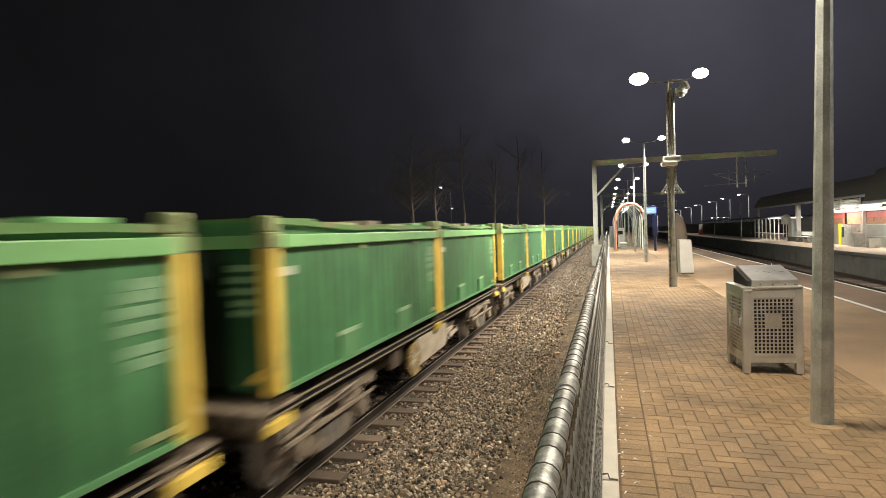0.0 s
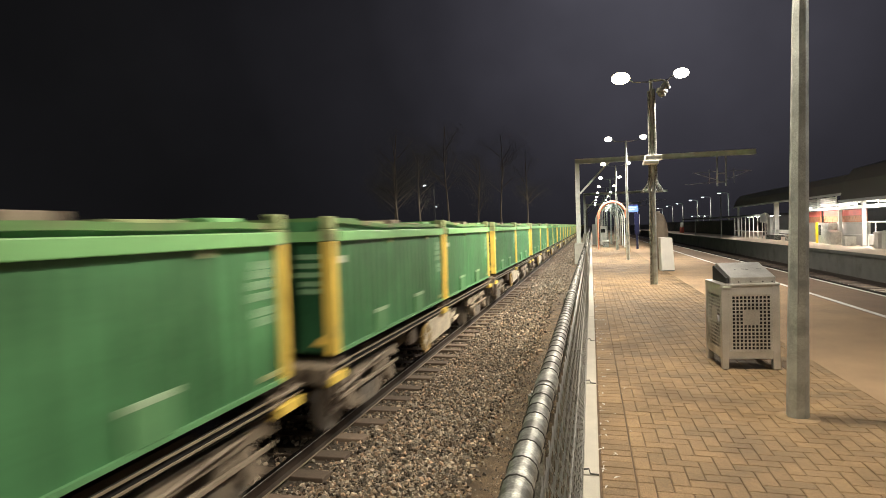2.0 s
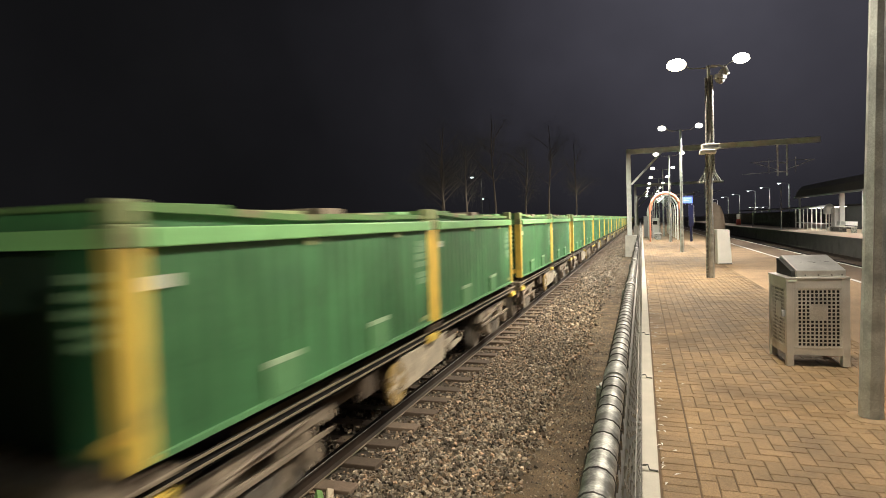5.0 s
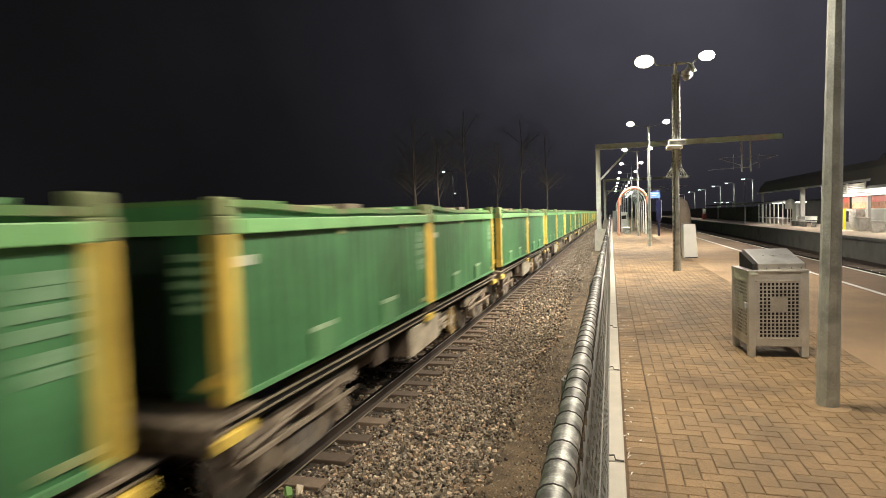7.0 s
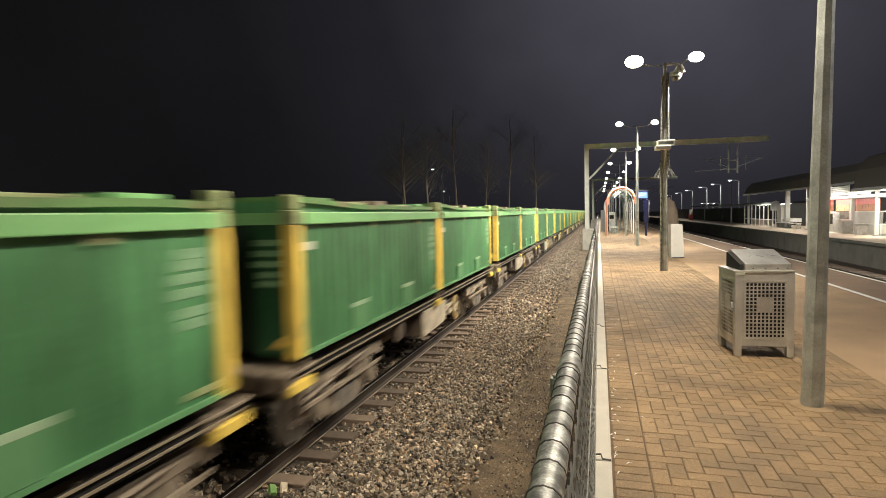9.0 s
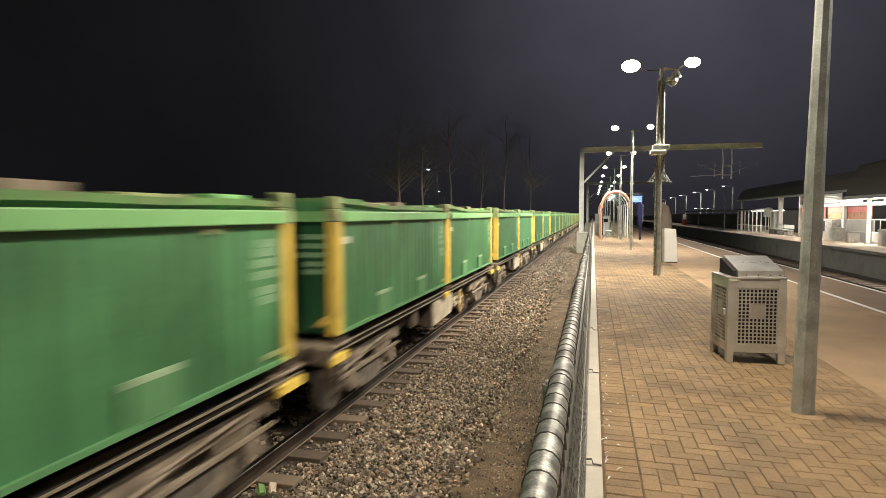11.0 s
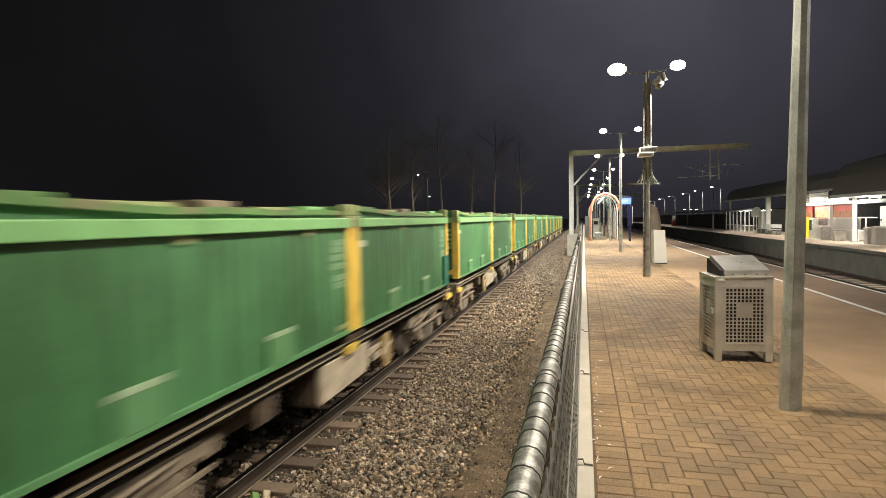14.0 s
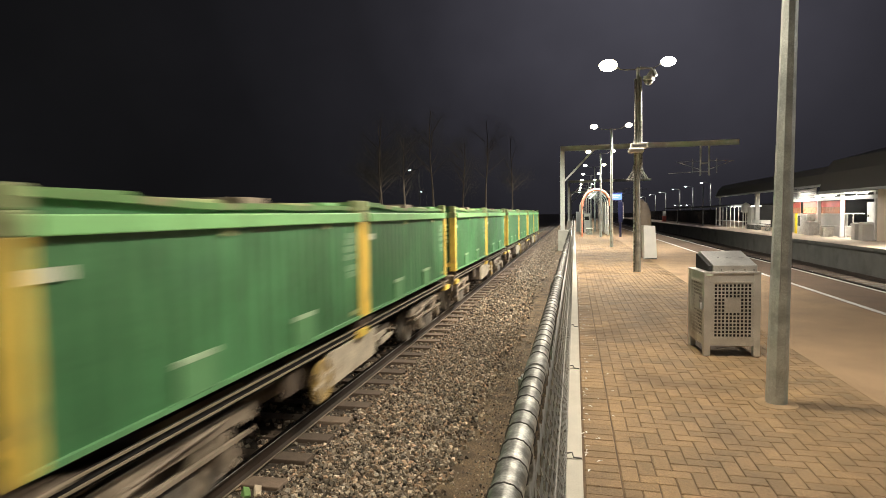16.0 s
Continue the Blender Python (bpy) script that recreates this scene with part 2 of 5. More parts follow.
M = {
    "green": material("green_container_paint", (0.073, 0.218, 0.091), 0.46, 0, 0.40, 1.3, 0.08, 24, rnd="object", rvar=0.10, stain=(0.052, 0.145, 0.075), stain_at=0.60, streak=0.26),
    # Deeper green than the sides, for the corner plates on the ends.
    "green_dark": material("dark_green_end_plate", (0.022, 0.10, 0.042), 0.5, 0, 0.3, 2.0, 0.08, 30),
    # End walls near black: shade of the gap between containers is in the colour.
    "end_dark": material("end_wall_gap_shade", (0.012, 0.030, 0.020), 0.6, 0, 0.3, 2.0),
    "green_light": material("light_green_rail_paint", (0.25, 0.56, 0.22), 0.5, 0, 0.2, 2.0, 0.05, 30, stain=(0.2, 0.34, 0.14), stain_at=0.6),
    "green_patch": material("green_patch_paint", (0.135, 0.325, 0.145), 0.5, 0, 0.2, 3.0),
    "yellow": material("yellow_post_paint", (0.92, 0.67, 0.14), 0.42, 0, 0.22, 3.0, 0.05, 40, rnd="object", rvar=0.10, stain=(0.62, 0.46, 0.13), stain_at=0.58),
    "cap": material("olive_corner_cap", (0.36, 0.42, 0.20), 0.6, 0, 0.3, 6.0, stain=(0.22, 0.20, 0.12), stain_at=0.56),
    "white_mark": material("white_marking_paint", (0.58, 0.62, 0.50), 0.6, 0, 0.15, 8.0),
    "ledge": material("pale_green_ledge", (0.40, 0.56, 0.36), 0.55, 0, 0.2, 6.0),
    "faded_mark": material("faded_marking_paint", (0.23, 0.41, 0.235), 0.6, 0, 0.35, 12.0),
    "lid": material("dusty_green_lid", (0.13, 0.26, 0.09), 0.7, 0, 0.4, 3.0, 0.1, 30, stain=(0.25, 0.2, 0.13), stain_at=0.52),
    "wagon": material("dusty_wagon_steel", (0.085, 0.062, 0.045), 0.75, 0.0, 0.4, 3.0, 0.2, 40, stain=(0.22, 0.16, 0.10), stain_at=0.55),
    "sill": material("worn_sill_steel", (0.30, 0.245, 0.18), 0.6, 0.1, 0.4, 5.0, 0.1, 50),
    "bogie": material("dusty_bogie_iron", (0.30, 0.245, 0.185), 0.75, 0.0, 0.45, 6.0, 0.3, 50, stain=(0.09, 0.066, 0.048), stain_at=0.54),
    "wheel": material("wheel_steel", (0.27, 0.245, 0.215), 0.55, 0.15, 0.35, 8.0, 0.1, 40),
    "cream": material("dusty_cream_panel", (0.60, 0.53, 0.41), 0.6, 0.0, 0.35, 5.0, 0.05, 40, stain=(0.3, 0.2, 0.1), stain_at=0.58),
    "handwheel": material("faded_yellow_hand_wheel", (0.42, 0.29, 0.10), 0.6, 0.0, 0.3, 6.0),
    "rail_side": material("rusty_rail_web", (0.045, 0.03, 0.02), 0.75, 0.2, 0.35, 6.0, 0.2, 80),
    "rail_top": material("polished_rail_head", (0.50, 0.48, 0.45), 0.22, 1.0, 0.15, 5.0),
    "sleeper": material("weathered_sleeper", (0.17, 0.125, 0.09), 0.85, 0, 0.35, 4.0, 0.3, 50, rnd="object", rvar=0.35, stain=(0.3, 0.25, 0.2), stain_at=0.6),
    "stone": material("ballast_stone", (0.305, 0.256, 0.194), 0.85, 0, 0.5, 20.0, 0.6, 150, rnd="island", rvar=0.85, stain=(0.110, 0.075, 0.050), stain_at=0.57, tints=((1, 1, 1), (1.12, 0.93, 0.80), (0.92, 0.96, 1.0), (0.62, 0.58, 0.54), (1.45, 1.45, 1.42), (0.78, 0.76, 0.74), (1.1, 1.0, 0.9), (0.48, 0.46, 0.45))),
    "ballast": material("ballast_bed", (0.060, 0.046, 0.034), 0.9, 0, 0.6, 6.0, 1.0, 26, speck=0.5, stain=(0.085, 0.066, 0.048), stain_at=0.5),
    "dirt": material("brown_dirt", (0.140, 0.096, 0.054), 0.95, 0, 0.6, 3.5, 1.0, 60, stain=(0.070, 0.048, 0.027), stain_at=0.48, speck=0.75),
    "ground": material("dark_soil", (0.06, 0.05, 0.035), 0.95, 0, 0.5, 0.4, 0.5, 8, stain=(0.05, 0.06, 0.025), stain_at=0.5),
    "paver": material("clay_paver", (0.243, 0.159, 0.080), 0.8, 0, 0.42, 1.5, 0.9, 70, rnd="object", rvar=0.15, stain=(0.150, 0.094, 0.045), stain_at=0.53, speck=0.34, ground=True),
    "paver_far": material("clay_paver_field", (0.243, 0.159, 0.080), 0.8, 0, 0.42, 1.5, 0.9, 70, rnd="island", rvar=0.15, stain=(0.150, 0.094, 0.045), stain_at=0.53, speck=0.34, ground=True),
    "joint": material("dark_joint_sand", (0.120, 0.076, 0.041), 0.95, 0, 0.6, 7, 0.3, 200),
    "platform": material("worn_platform_surface", (0.245, 0.160, 0.086), 0.8, 0, 0.25, 0.8, 0.35, 110, stain=(0.205, 0.130, 0.068), stain_at=0.55, speck=0.16, ground=True),
    "tan_asphalt": material("tan_platform_asphalt", (0.325, 0.215, 0.120), 0.85, 0, 0.28, 0.9, 0.35, 120, stain=(0.255, 0.165, 0.090), stain_at=0.56, speck=0.30, ground=True),
    "asphalt": material("brown_platform_asphalt", (0.195, 0.128, 0.08), 0.85, 0, 0.25, 1.2, 0.3, 90),
    "concrete": material("pale_concrete", (0.46, 0.43, 0.36), 0.8, 0, 0.18, 3.0, 0.2, 80, stain=(0.33, 0.30, 0.24), stain_at=0.58),
    "mortar": material("sandy_mortar", (0.30, 0.205, 0.115), 0.9, 0, 0.3, 9.0, 0.3, 90),
    "panel_grey": material("pale_grey_panel", (0.50, 0.48, 0.44), 0.5, 0.1, 0.15, 1.5, 0.05, 60),
    "concrete_dark": material("stained_concrete_wall", (0.165, 0.158, 0.135), 0.85, 0, 0.25, 1.2, 0.3, 50, stain=(0.115, 0.108, 0.09), stain_at=0.52),
    "line": material("worn_white_line", (0.72, 0.70, 0.64), 0.7, 0, 0.2, 6.0, 0.1, 80, stain=(0.45, 0.38, 0.3), stain_at=0.62),
    "galv": material("galvanised_steel", (0.46, 0.465, 0.43), 0.48, 0.5, 0.5, 26.0, 0.2, 90, stain=(0.20, 0.20, 0.18), stain_at=0.47, speck=0.24),
    "galv_pole": material("weathered_galvanised_pole", (0.56, 0.59, 0.56), 0.5, 0.25, 0.35, 5.0, 0.12, 60, stain=(0.32, 0.34, 0.33), stain_at=0.52, speck=0.16),
    "wire": material("fence_wire", (0.50, 0.49, 0.46), 0.45, 0.5, 0.2, 20),
    "wire_dark": material("dark_tie_wire", (0.13, 0.125, 0.115), 0.6, 0.4, 0.2, 20),
    "stainless": material("brushed_stainless", (0.60, 0.585, 0.54), 0.36, 0.7, 0.3, 3.0, 0.08, 140, stain=(0.38, 0.35, 0.30), stain_at=0.52, speck=0.12),
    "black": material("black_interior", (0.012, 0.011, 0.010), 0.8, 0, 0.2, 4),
    "white": material("white_paint", (0.74, 0.73, 0.68), 0.55, 0, 0.1, 3.0, 0.03, 60),
    "grey": material("grey_paint", (0.36, 0.36, 0.35), 0.55, 0, 0.15, 3.0),
    "mast": material("pale_mast_steel", (0.62, 0.63, 0.57), 0.55, 0.2, 0.2, 3.0, 0.05, 50),
    "orange": material("orange_arch_paint", (0.85, 0.34, 0.22), 0.5, 0, 0.12, 3.0),
    "red": material("red_poster_panel", (0.90, 0.22, 0.18), 0.5, 0, 0.15, 3.0, stain=(0.8, 0.25, 0.05), stain_at=0.6),
    "ochre": material("orange_poster_panel", (0.62, 0.27, 0.15), 0.5, 0, 0.3, 6.0, stain=(0.5, 0.12, 0.03), stain_at=0.52),
    "safety": material("safety_yellow", (0.85, 0.62, 0.03), 0.45, 0, 0.1, 3.0),
    "blue": material("blue_sign_board", (0.008, 0.012, 0.06), 0.4, 0, 0.1, 3.0),
    "roof": material("dark_canopy_roof", (0.075, 0.068, 0.058), 0.75, 0, 0.15, 0.7, 0.1, 20),
    "beige": material("beige_render", (0.62, 0.50, 0.38), 0.7, 0, 0.1, 1.5, 0.1, 60),
    "brown_cover": material("grey_brown_cover", (0.21, 0.17, 0.13), 0.8, 0, 0.25, 4.0, 0.2, 30),
    "dark_fence": material("dark_fence_steel", (0.03, 0.03, 0.03), 0.6, 0.2, 0.2, 3.0),
    "bark": material("pale_eucalypt_bark", (0.24, 0.19, 0.14), 0.85, 0, 0.35, 2.0, 0.3, 14),
    "leaf": material("eucalypt_leaves", (0.16, 0.145, 0.10), 0.7, 0, 0.3, 0.6, rnd="island", rvar=0.45),
    "paper": material("crumpled_wrapper", (0.62, 0.52, 0.38), 0.6, 0, 0.2, 12),
    "paper_green": material("green_wrapper", (0.27, 0.50, 0.17), 0.6, 0, 0.2, 12),
    "teal": material("teal_repair_paint", (0.02, 0.16, 0.10), 0.5, 0, 0.2, 3.0),
    "lamp_on": glow("lit_lamp_lens", (1.0, 0.93, 0.78), 7),
    "lamp_warm": glow("lit_warm_lamp_lens", (1.0, 0.86, 0.58), 6),
    "lamp_far": glow("lit_street_lens", (0.92, 0.96, 1.0), 10),
    "tube": glow("lit_canopy_tube", (1.0, 0.97, 0.9), 9),
    "screen": glow("lit_sign_header", (0.10, 0.20, 0.8), 0.45),
    "glass": glass("clear_glass"),
}


# ---- mesh building ----
class Build:
    """Collects the vertices and faces of one mesh."""

    def __init__(self):
        self.v, self.f = [], []

    def box(self, x0, x1, y0, y1, z0, z1, m=None):
        k = len(self.v)
        c = [Vector((x, y, z)) for z in (z0, z1) for y in (y0, y1) for x in (x0, x1)]
        self.v += [m @ p for p in c] if m else c
        self.f += [tuple(k + i for i in q) for q in ((0, 2, 3, 1), (4, 5, 7, 6), (0, 1, 5, 4), (2, 6, 7, 3), (0, 4, 6, 2), (1, 3, 7, 5))]
        return self

    def tube(self, pts, radii, sides=10, caps=True, turn=0.0):
        """A round bar through pts; radii: one number or one a point."""
        pts = [Vector(p) for p in pts]
        radii = radii if isinstance(radii, (list, tuple)) else [radii] * len(pts)
        k = len(self.v)
        for i, p in enumerate(pts):
            d = (pts[min(i + 1, len(pts) - 1)] - pts[max(i - 1, 0)]).normalized()
            a = d.cross(Vector((0, 0, 1)) if abs(d.z) < 0.9 else Vector((0, 1, 0))).normalized()
            b = d.cross(a)
            for s in range(sides):
                w = 2 * math.pi * s / sides + turn
                self.v.append(p + (a * math.cos(w) + b * math.sin(w)) * radii[i])
        for i in range(len(pts) - 1):
            for s in range(sides):
                q, r = k + i * sides + s, k + i * sides + (s + 1) % sides
                self.f.append((q, q + sides, r + sides, r))
        if caps:
            self.f.append(tuple(range(k, k + sides)))
            self.f.append(tuple(range(k + (len(pts) - 1) * sides, k + len(pts) * sides))[::-1])
        return self

    def prism(self, profile, axis, a, b):
        """A closed outline of (u, v) drawn out from a to b along an axis: x takes (y, z), y takes (x, z), z takes (x, y)."""
        k, n = len(self.v), len(profile)
        for e in (a, b):
            for u, w in profile:
                self.v.append(Vector((e, u, w) if axis == "x" else (u, e, w) if axis == "y" else (u, w, e)))
        for i in range(n):
            j = (i + 1) % n
            self.f.append((k + i, k + j, k + n + j, k + n + i))
        self.f += [tuple(range(k, k + n))[::-1], tuple(range(k + n, k + 2 * n))]
        return self

    def mesh(self, name, mat, bevel=0.0, smooth=False):
        me = bpy.data.meshes.new(name)
        me.from_pydata([tuple(p) for p in self.v], [], self.f)
        bm = bmesh.new()
        bm.from_mesh(me)
        bmesh.ops.recalc_face_normals(bm, faces=bm.faces)
        if bevel:
            bmesh.ops.bevel(bm, geom=[e for e in bm.edges if len(e.link_faces) == 2 and e.calc_face_angle(0) > 0.5], offset=bevel, segments=2, profile=0.5, affect="EDGES", clamp_overlap=True)
        for f in bm.faces:
            f.smooth = smooth
        bm.to_mesh(me)
        bm.free()
        if smooth:
            me.set_sharp_from_angle(angle=radians(38))
        me.materials.append(mat)
        return me


def part(name, build, mat, parent=None, label="", bevel=0.0, smooth=False):
    """One mesh object, under a thing or a part if given."""
    ob = new(name, build.mesh(name, mat, bevel, smooth))
    ob.parent = parent
    return tagged(ob, label)


def thing(name, label, category, group="", kind="", at=None):
    ob = new(name)
    ob.empty_display_size = 0.2
    if at is not None:
        ob.matrix_basis = at
    return tagged(ob, label, category, group, kind)


def sheet(name, mat, x0, x1, y0, y1, height, nx, ny):
    """A ground sheet whose height comes from a function of x and y."""
    xs, ys = np.linspace(x0, x1, nx), np.linspace(y0, y1, ny)
    v = [(x, y, height(x, y)) for y in ys for x in xs]
    f = [(j * nx + i, j * nx + i + 1, (j + 1) * nx + i + 1, (j + 1) * nx + i) for j in range(ny - 1) for i in range(nx - 1)]
    me = bpy.data.meshes.new(name)
    me.from_pydata(v, [], f)
    me.materials.append(mat)
    for p in me.polygons:
        p.use_smooth = True
    return new(name, me)


def joined(name, verts, faces, mat):
    me = bpy.data.meshes.new(name)
    me.from_pydata(verts, [], faces)
    me.materials.append(mat)
    return new(name, me)


FALL = math.tan(radians(0.9))      # crossfall of the platform


def deck(x):
    return -FALL * x


RAIL_Z = -1.10                     # top of rail
TRACK_X = -4.516                   # centre of the goods track
BED_Z = RAIL_Z - 0.17


# ---- ground, track and platforms ----
def bed_height(x, y):
    w = noise.noise((x * 1.7, y * 1.7, 0)) * 0.02 + noise.noise((x * 5, y * 5, 3)) * 0.012
    if x > -1.75:
        return BED_Z - 0.075 + w - 0.05 * max(0.0, (x + 0.6)) + 0.02
    if x > -6:
        return BED_Z - 0.03 + w * 0.6 - 0.02
    return BED_Z - 0.12 + w


ground = sheet("ground", M["ground"], -900, 900, -300, 1500, lambda x, y: -1.62 + 0.002 * max(0, abs(x) - 40), 60, 60)
tagged(ground, "dark bare soil and rough grass around the railway", "ground", kind="structure")
bed = sheet("ballast_bed", M["ballast"], -7.4, -1.6, -12, 150, bed_height, 40, 320)
tagged(bed, "grey-brown crushed stone bed of the goods track", "ballast", kind="structure")
verge = sheet("dirt_verge", M["dirt"], -1.85, -0.1, -12, 150, lambda x, y: bed_height(max(x, -1.74), y) + 0.012 * math.sin(x * 4 + y * 0.3), 30, 500)
tagged(verge, "strip of trodden brown dirt between ballast and platform wall", "dirt strip", kind="structure")
far_bed = sheet("ballast_bed", M["ballast"], -7.4, -0.1, 150, 900, lambda x, y: BED_Z - 0.05, 3, 30)
tagged(far_bed, "grey-brown crushed stone bed running into the distance", "ballast", kind="structure")

RAIL_PROFILE = [(-0.07, -0.17), (0.07, -0.17), (0.07, -0.158), (0.012, -0.135), (0.010, -0.045), (0.034, -0.034), (0.035, -0.004), (0.028, -0.0015), (-0.028, -0.0015), (-0.035, -0.004), (-0.034, -0.034), (-0.010, -0.045), (-0.012, -0.135), (-0.07, -0.158)]


def make_track(cx, y0, y1, label):
    tr = thing("railway_track", label, "railway track", kind="structure", at=pose(cx, 0, RAIL_Z))
    for s in (-0.7525, 0.7525):
        r = part("rail", Build().prism([(s + u, w) for u, w in RAIL_PROFILE], "y", y0, y1), M["rail_side"], tr)
        part("rail_head", Build().box(s - 0.030, s + 0.030, y0, y1, -0.010, 0.0), M["rail_top"], r, "polished running surface")
        # Thin pale strip stands in for the glint along the head's corner.
        part("rail_edge", Build().box(s + 0.0302, s + 0.0365, y0, y1, -0.008, -0.001), M["galv"], r, "pale strip for the glint on the rail edge")
        # Strip along the foot, paler than the rest of the rail.
        part("rail_foot", Build().box(s + 0.060, s + 0.072, y0, y1, -0.171, -0.155), M["sill"], r, "pale strip along the rail foot edge")
    return tr


goods_track = make_track(TRACK_X, -12, 900, "goods track with polished rails on weathered sleepers")
sleeper_mesh = Build().box(-1.29, 1.29, -0.12, 0.12, -0.30, -0.165).mesh("sleeper", M["sleeper"], 0.012)
for i in range(150):
    sl = new("sleeper", sleeper_mesh)
    sl.parent = goods_track
    sl.matrix_basis = pose(random.uniform(-0.05, 0.05), -1.6 + i * 0.69 + random.uniform(-0.03, 0.03), random.uniform(-0.012, 0.006), 0, 0, random.uniform(-1.5, 1.5))
passenger_tracks = [make_track(8.0, -20, 400, "passenger track beside the platform edge"), make_track(11.0, -20, 400, "passenger track beside the opposite platform")]
for tr in passenger_tracks:
    for i in range(110):
        sl = new("sleeper", sleeper_mesh)
        sl.parent = tr
        sl.matrix_basis = pose(0, 6 + i * 0.69, 0)
pit = sheet("ballast_bed", M["ballast"], 6.2, 12.7, -20, 400, lambda x, y: BED_Z - 0.02, 4, 60)
tagged(pit, "crushed stone bed between the two platforms", "ballast", kind="structure")

# platform: body, paving, lines and edge
PX1, PY0, PY1 = 6.38, -26.0, 190.0
plat = part("platform", Build().prism([(-0.11, -1.7), (6.24, -1.7), (6.24, deck(6.24) - 0.16), (6.30, deck(6.30) - 0.022), (2.6, deck(2.6) - 0.022), (2.55, deck(2.55) - 0.0085), (-0.11, -0.0075)], "y", PY0, PY1), M["joint"])
tagged(plat, "concrete-walled railway platform with sand-jointed paving", "platform", kind="structure")
PAVED_X = 2.58                     # clay pavers up to here, smooth asphalt beyond
skin = Build().box(0, PAVED_X, 46.0, PY1, -0.020, 0.0).box(0, PAVED_X, PY0, 2.0, -0.020, 0.0)
skin.v = [Vector((p.x, p.y, p.z + deck(p.x))) for p in skin.v]
surf = tagged(part("platform_surface", skin, M["platform"]), "worn tan paved platform surface", "paving", kind="structure")
smooth = Build().box(PAVED_X - 0.002, 4.90, PY0, PY1, -0.020, -0.001)
smooth.v = [Vector((p.x, p.y, p.z + deck(p.x))) for p in smooth.v]
tagged(part("asphalt_surface", smooth, M["tan_asphalt"]), "smooth tan asphalt beside the clay paving", "paving", kind="structure")
strip = Build().box(4.90, 6.02, PY0, PY1, -0.020, -0.002)
strip.v = [Vector((p.x, p.y, p.z + deck(p.x))) for p in strip.v]
tagged(part("edge_strip", strip, M["asphalt"]), "brown asphalt strip along the platform edge", "paving", kind="structure")
coping = Build().box(6.02, PX1, PY0, PY1, -0.14, 0.0)
coping.v = [Vector((p.x, p.y, p.z + deck(p.x))) for p in coping.v]
cop = tagged(part("platform_coping", coping, M["asphalt"], bevel=0.012), "platform edge coping with a white painted lip", "coping", kind="structure")
for x0, x1, nm in ((4.93, 5.04, "safety_line"), (6.29, 6.375, "edge_line")):
    b = Build().box(x0, x1, PY0, PY1, 0.001, 0.004)
    b.v = [Vector((p.x, p.y, p.z + deck(p.x))) for p in b.v]
    tagged(part(nm, b, M["line"]), "worn white painted line on the platform", "line marking", kind="structure")
wall = tagged(part("platform_wall", Build().box(-0.150, -0.112, PY0, PY1, -1.7, -0.19), M["concrete_dark"]), "stained concrete wall below the fence", "wall", kind="structure")

# concrete kerb under the fence, in lengths
kerb = thing("kerb", "pale concrete kerb stones along the platform edge", "kerb", kind="structure")
kerb_mesh = Build().box(-0.108, 0.0, -1.195, 1.195, -0.20, 0.012).mesh("kerb_stone", M["concrete"], 0.008)
for i in range(24):
    k = new("kerb_stone", kerb_mesh)
    k.parent = kerb
    k.matrix_basis = pose(random.uniform(-0.002, 0.002), 5.35 - 2.4 * 4 + i * 2.4, random.uniform(-0.003, 0.003))
part("kerb_run", Build().box(-0.108, 0, 5.35 - 9.6 + 24 * 2.4 - 1.2, PY1, -0.2, 0.01), M["concrete"], kerb)

# opposite platform
opp = part("opposite_platform", Build().prism([(12.62, -1.7), (24.0, -1.7), (24.0, -0.06), (12.45, -0.06), (12.45, -0.2), (12.62, -0.22)], "y", -20, 190), M["concrete_dark"])
tagged(opp, "stained concrete wall of the opposite platform", "platform", kind="structure")
tagged(part("opposite_surface", Build().box(12.46, 24, -20, 190, -0.058, -0.04), M["beige"]), "pale lit surface of the opposite platform", "paving", kind="structure")


# ---- fence ----
FX, FZ = -0.166, 1.20
MESH_X = -0.118
fence = thing("chain_link_fence", "galvanised chain-link fence with a wired-on top rail", "fence", kind="structure")
part("top_rail", Build().tube([(FX, y, FZ) for y in np.arange(-3, 90, 3.0)], 0.031, 14), M["galv"], fence, smooth=True)
for i in range(13):
    y = 1.95 - 2.55 + i * 2.55
    post = part("fence_post", Build().tube([(FX - 0.035, y, -0.3), (FX - 0.035, y, FZ - 0.03)], 0.024, 10), M["galv"], fence, smooth=True)
    part("rail_sleeve", Build().tube([(FX, y - 0.06, FZ), (FX, y + 0.06, FZ)], 0.0365, 14).tube([(FX - 0.02, y, FZ - 0.09), (FX - 0.02, y, FZ - 0.02)], 0.03, 10), M["galv"], post, smooth=True)
for z in (0.06, 0.62):
    part("tension_wire", Build().tube([(MESH_X - 0.006, y, z + 0.004 * math.sin(y * 3)) for y in np.arange(-1, 46, 0.5)], 0.004, 5), M["wire"], fence)
ties = Build()
for i in range(420):
    y = -0.6 + i * 0.098 + random.uniform(-0.008, 0.008)
    lean = random.uniform(0.0, 0.02)
    ring = [(FX + 0.0335 * math.cos(w), y + lean * math.sin(w * 0.5), FZ + 0.0335 * math.sin(w)) for w in np.linspace(-0.9, math.pi + 0.9, 11)]
    ties.tube(ring, 0.0016, 4, caps=False)
tagged(part("wire_tie", ties, M["wire_dark"], fence, "dark wire wrapped round the top rail"), kind="stuff")
mesh = Build()
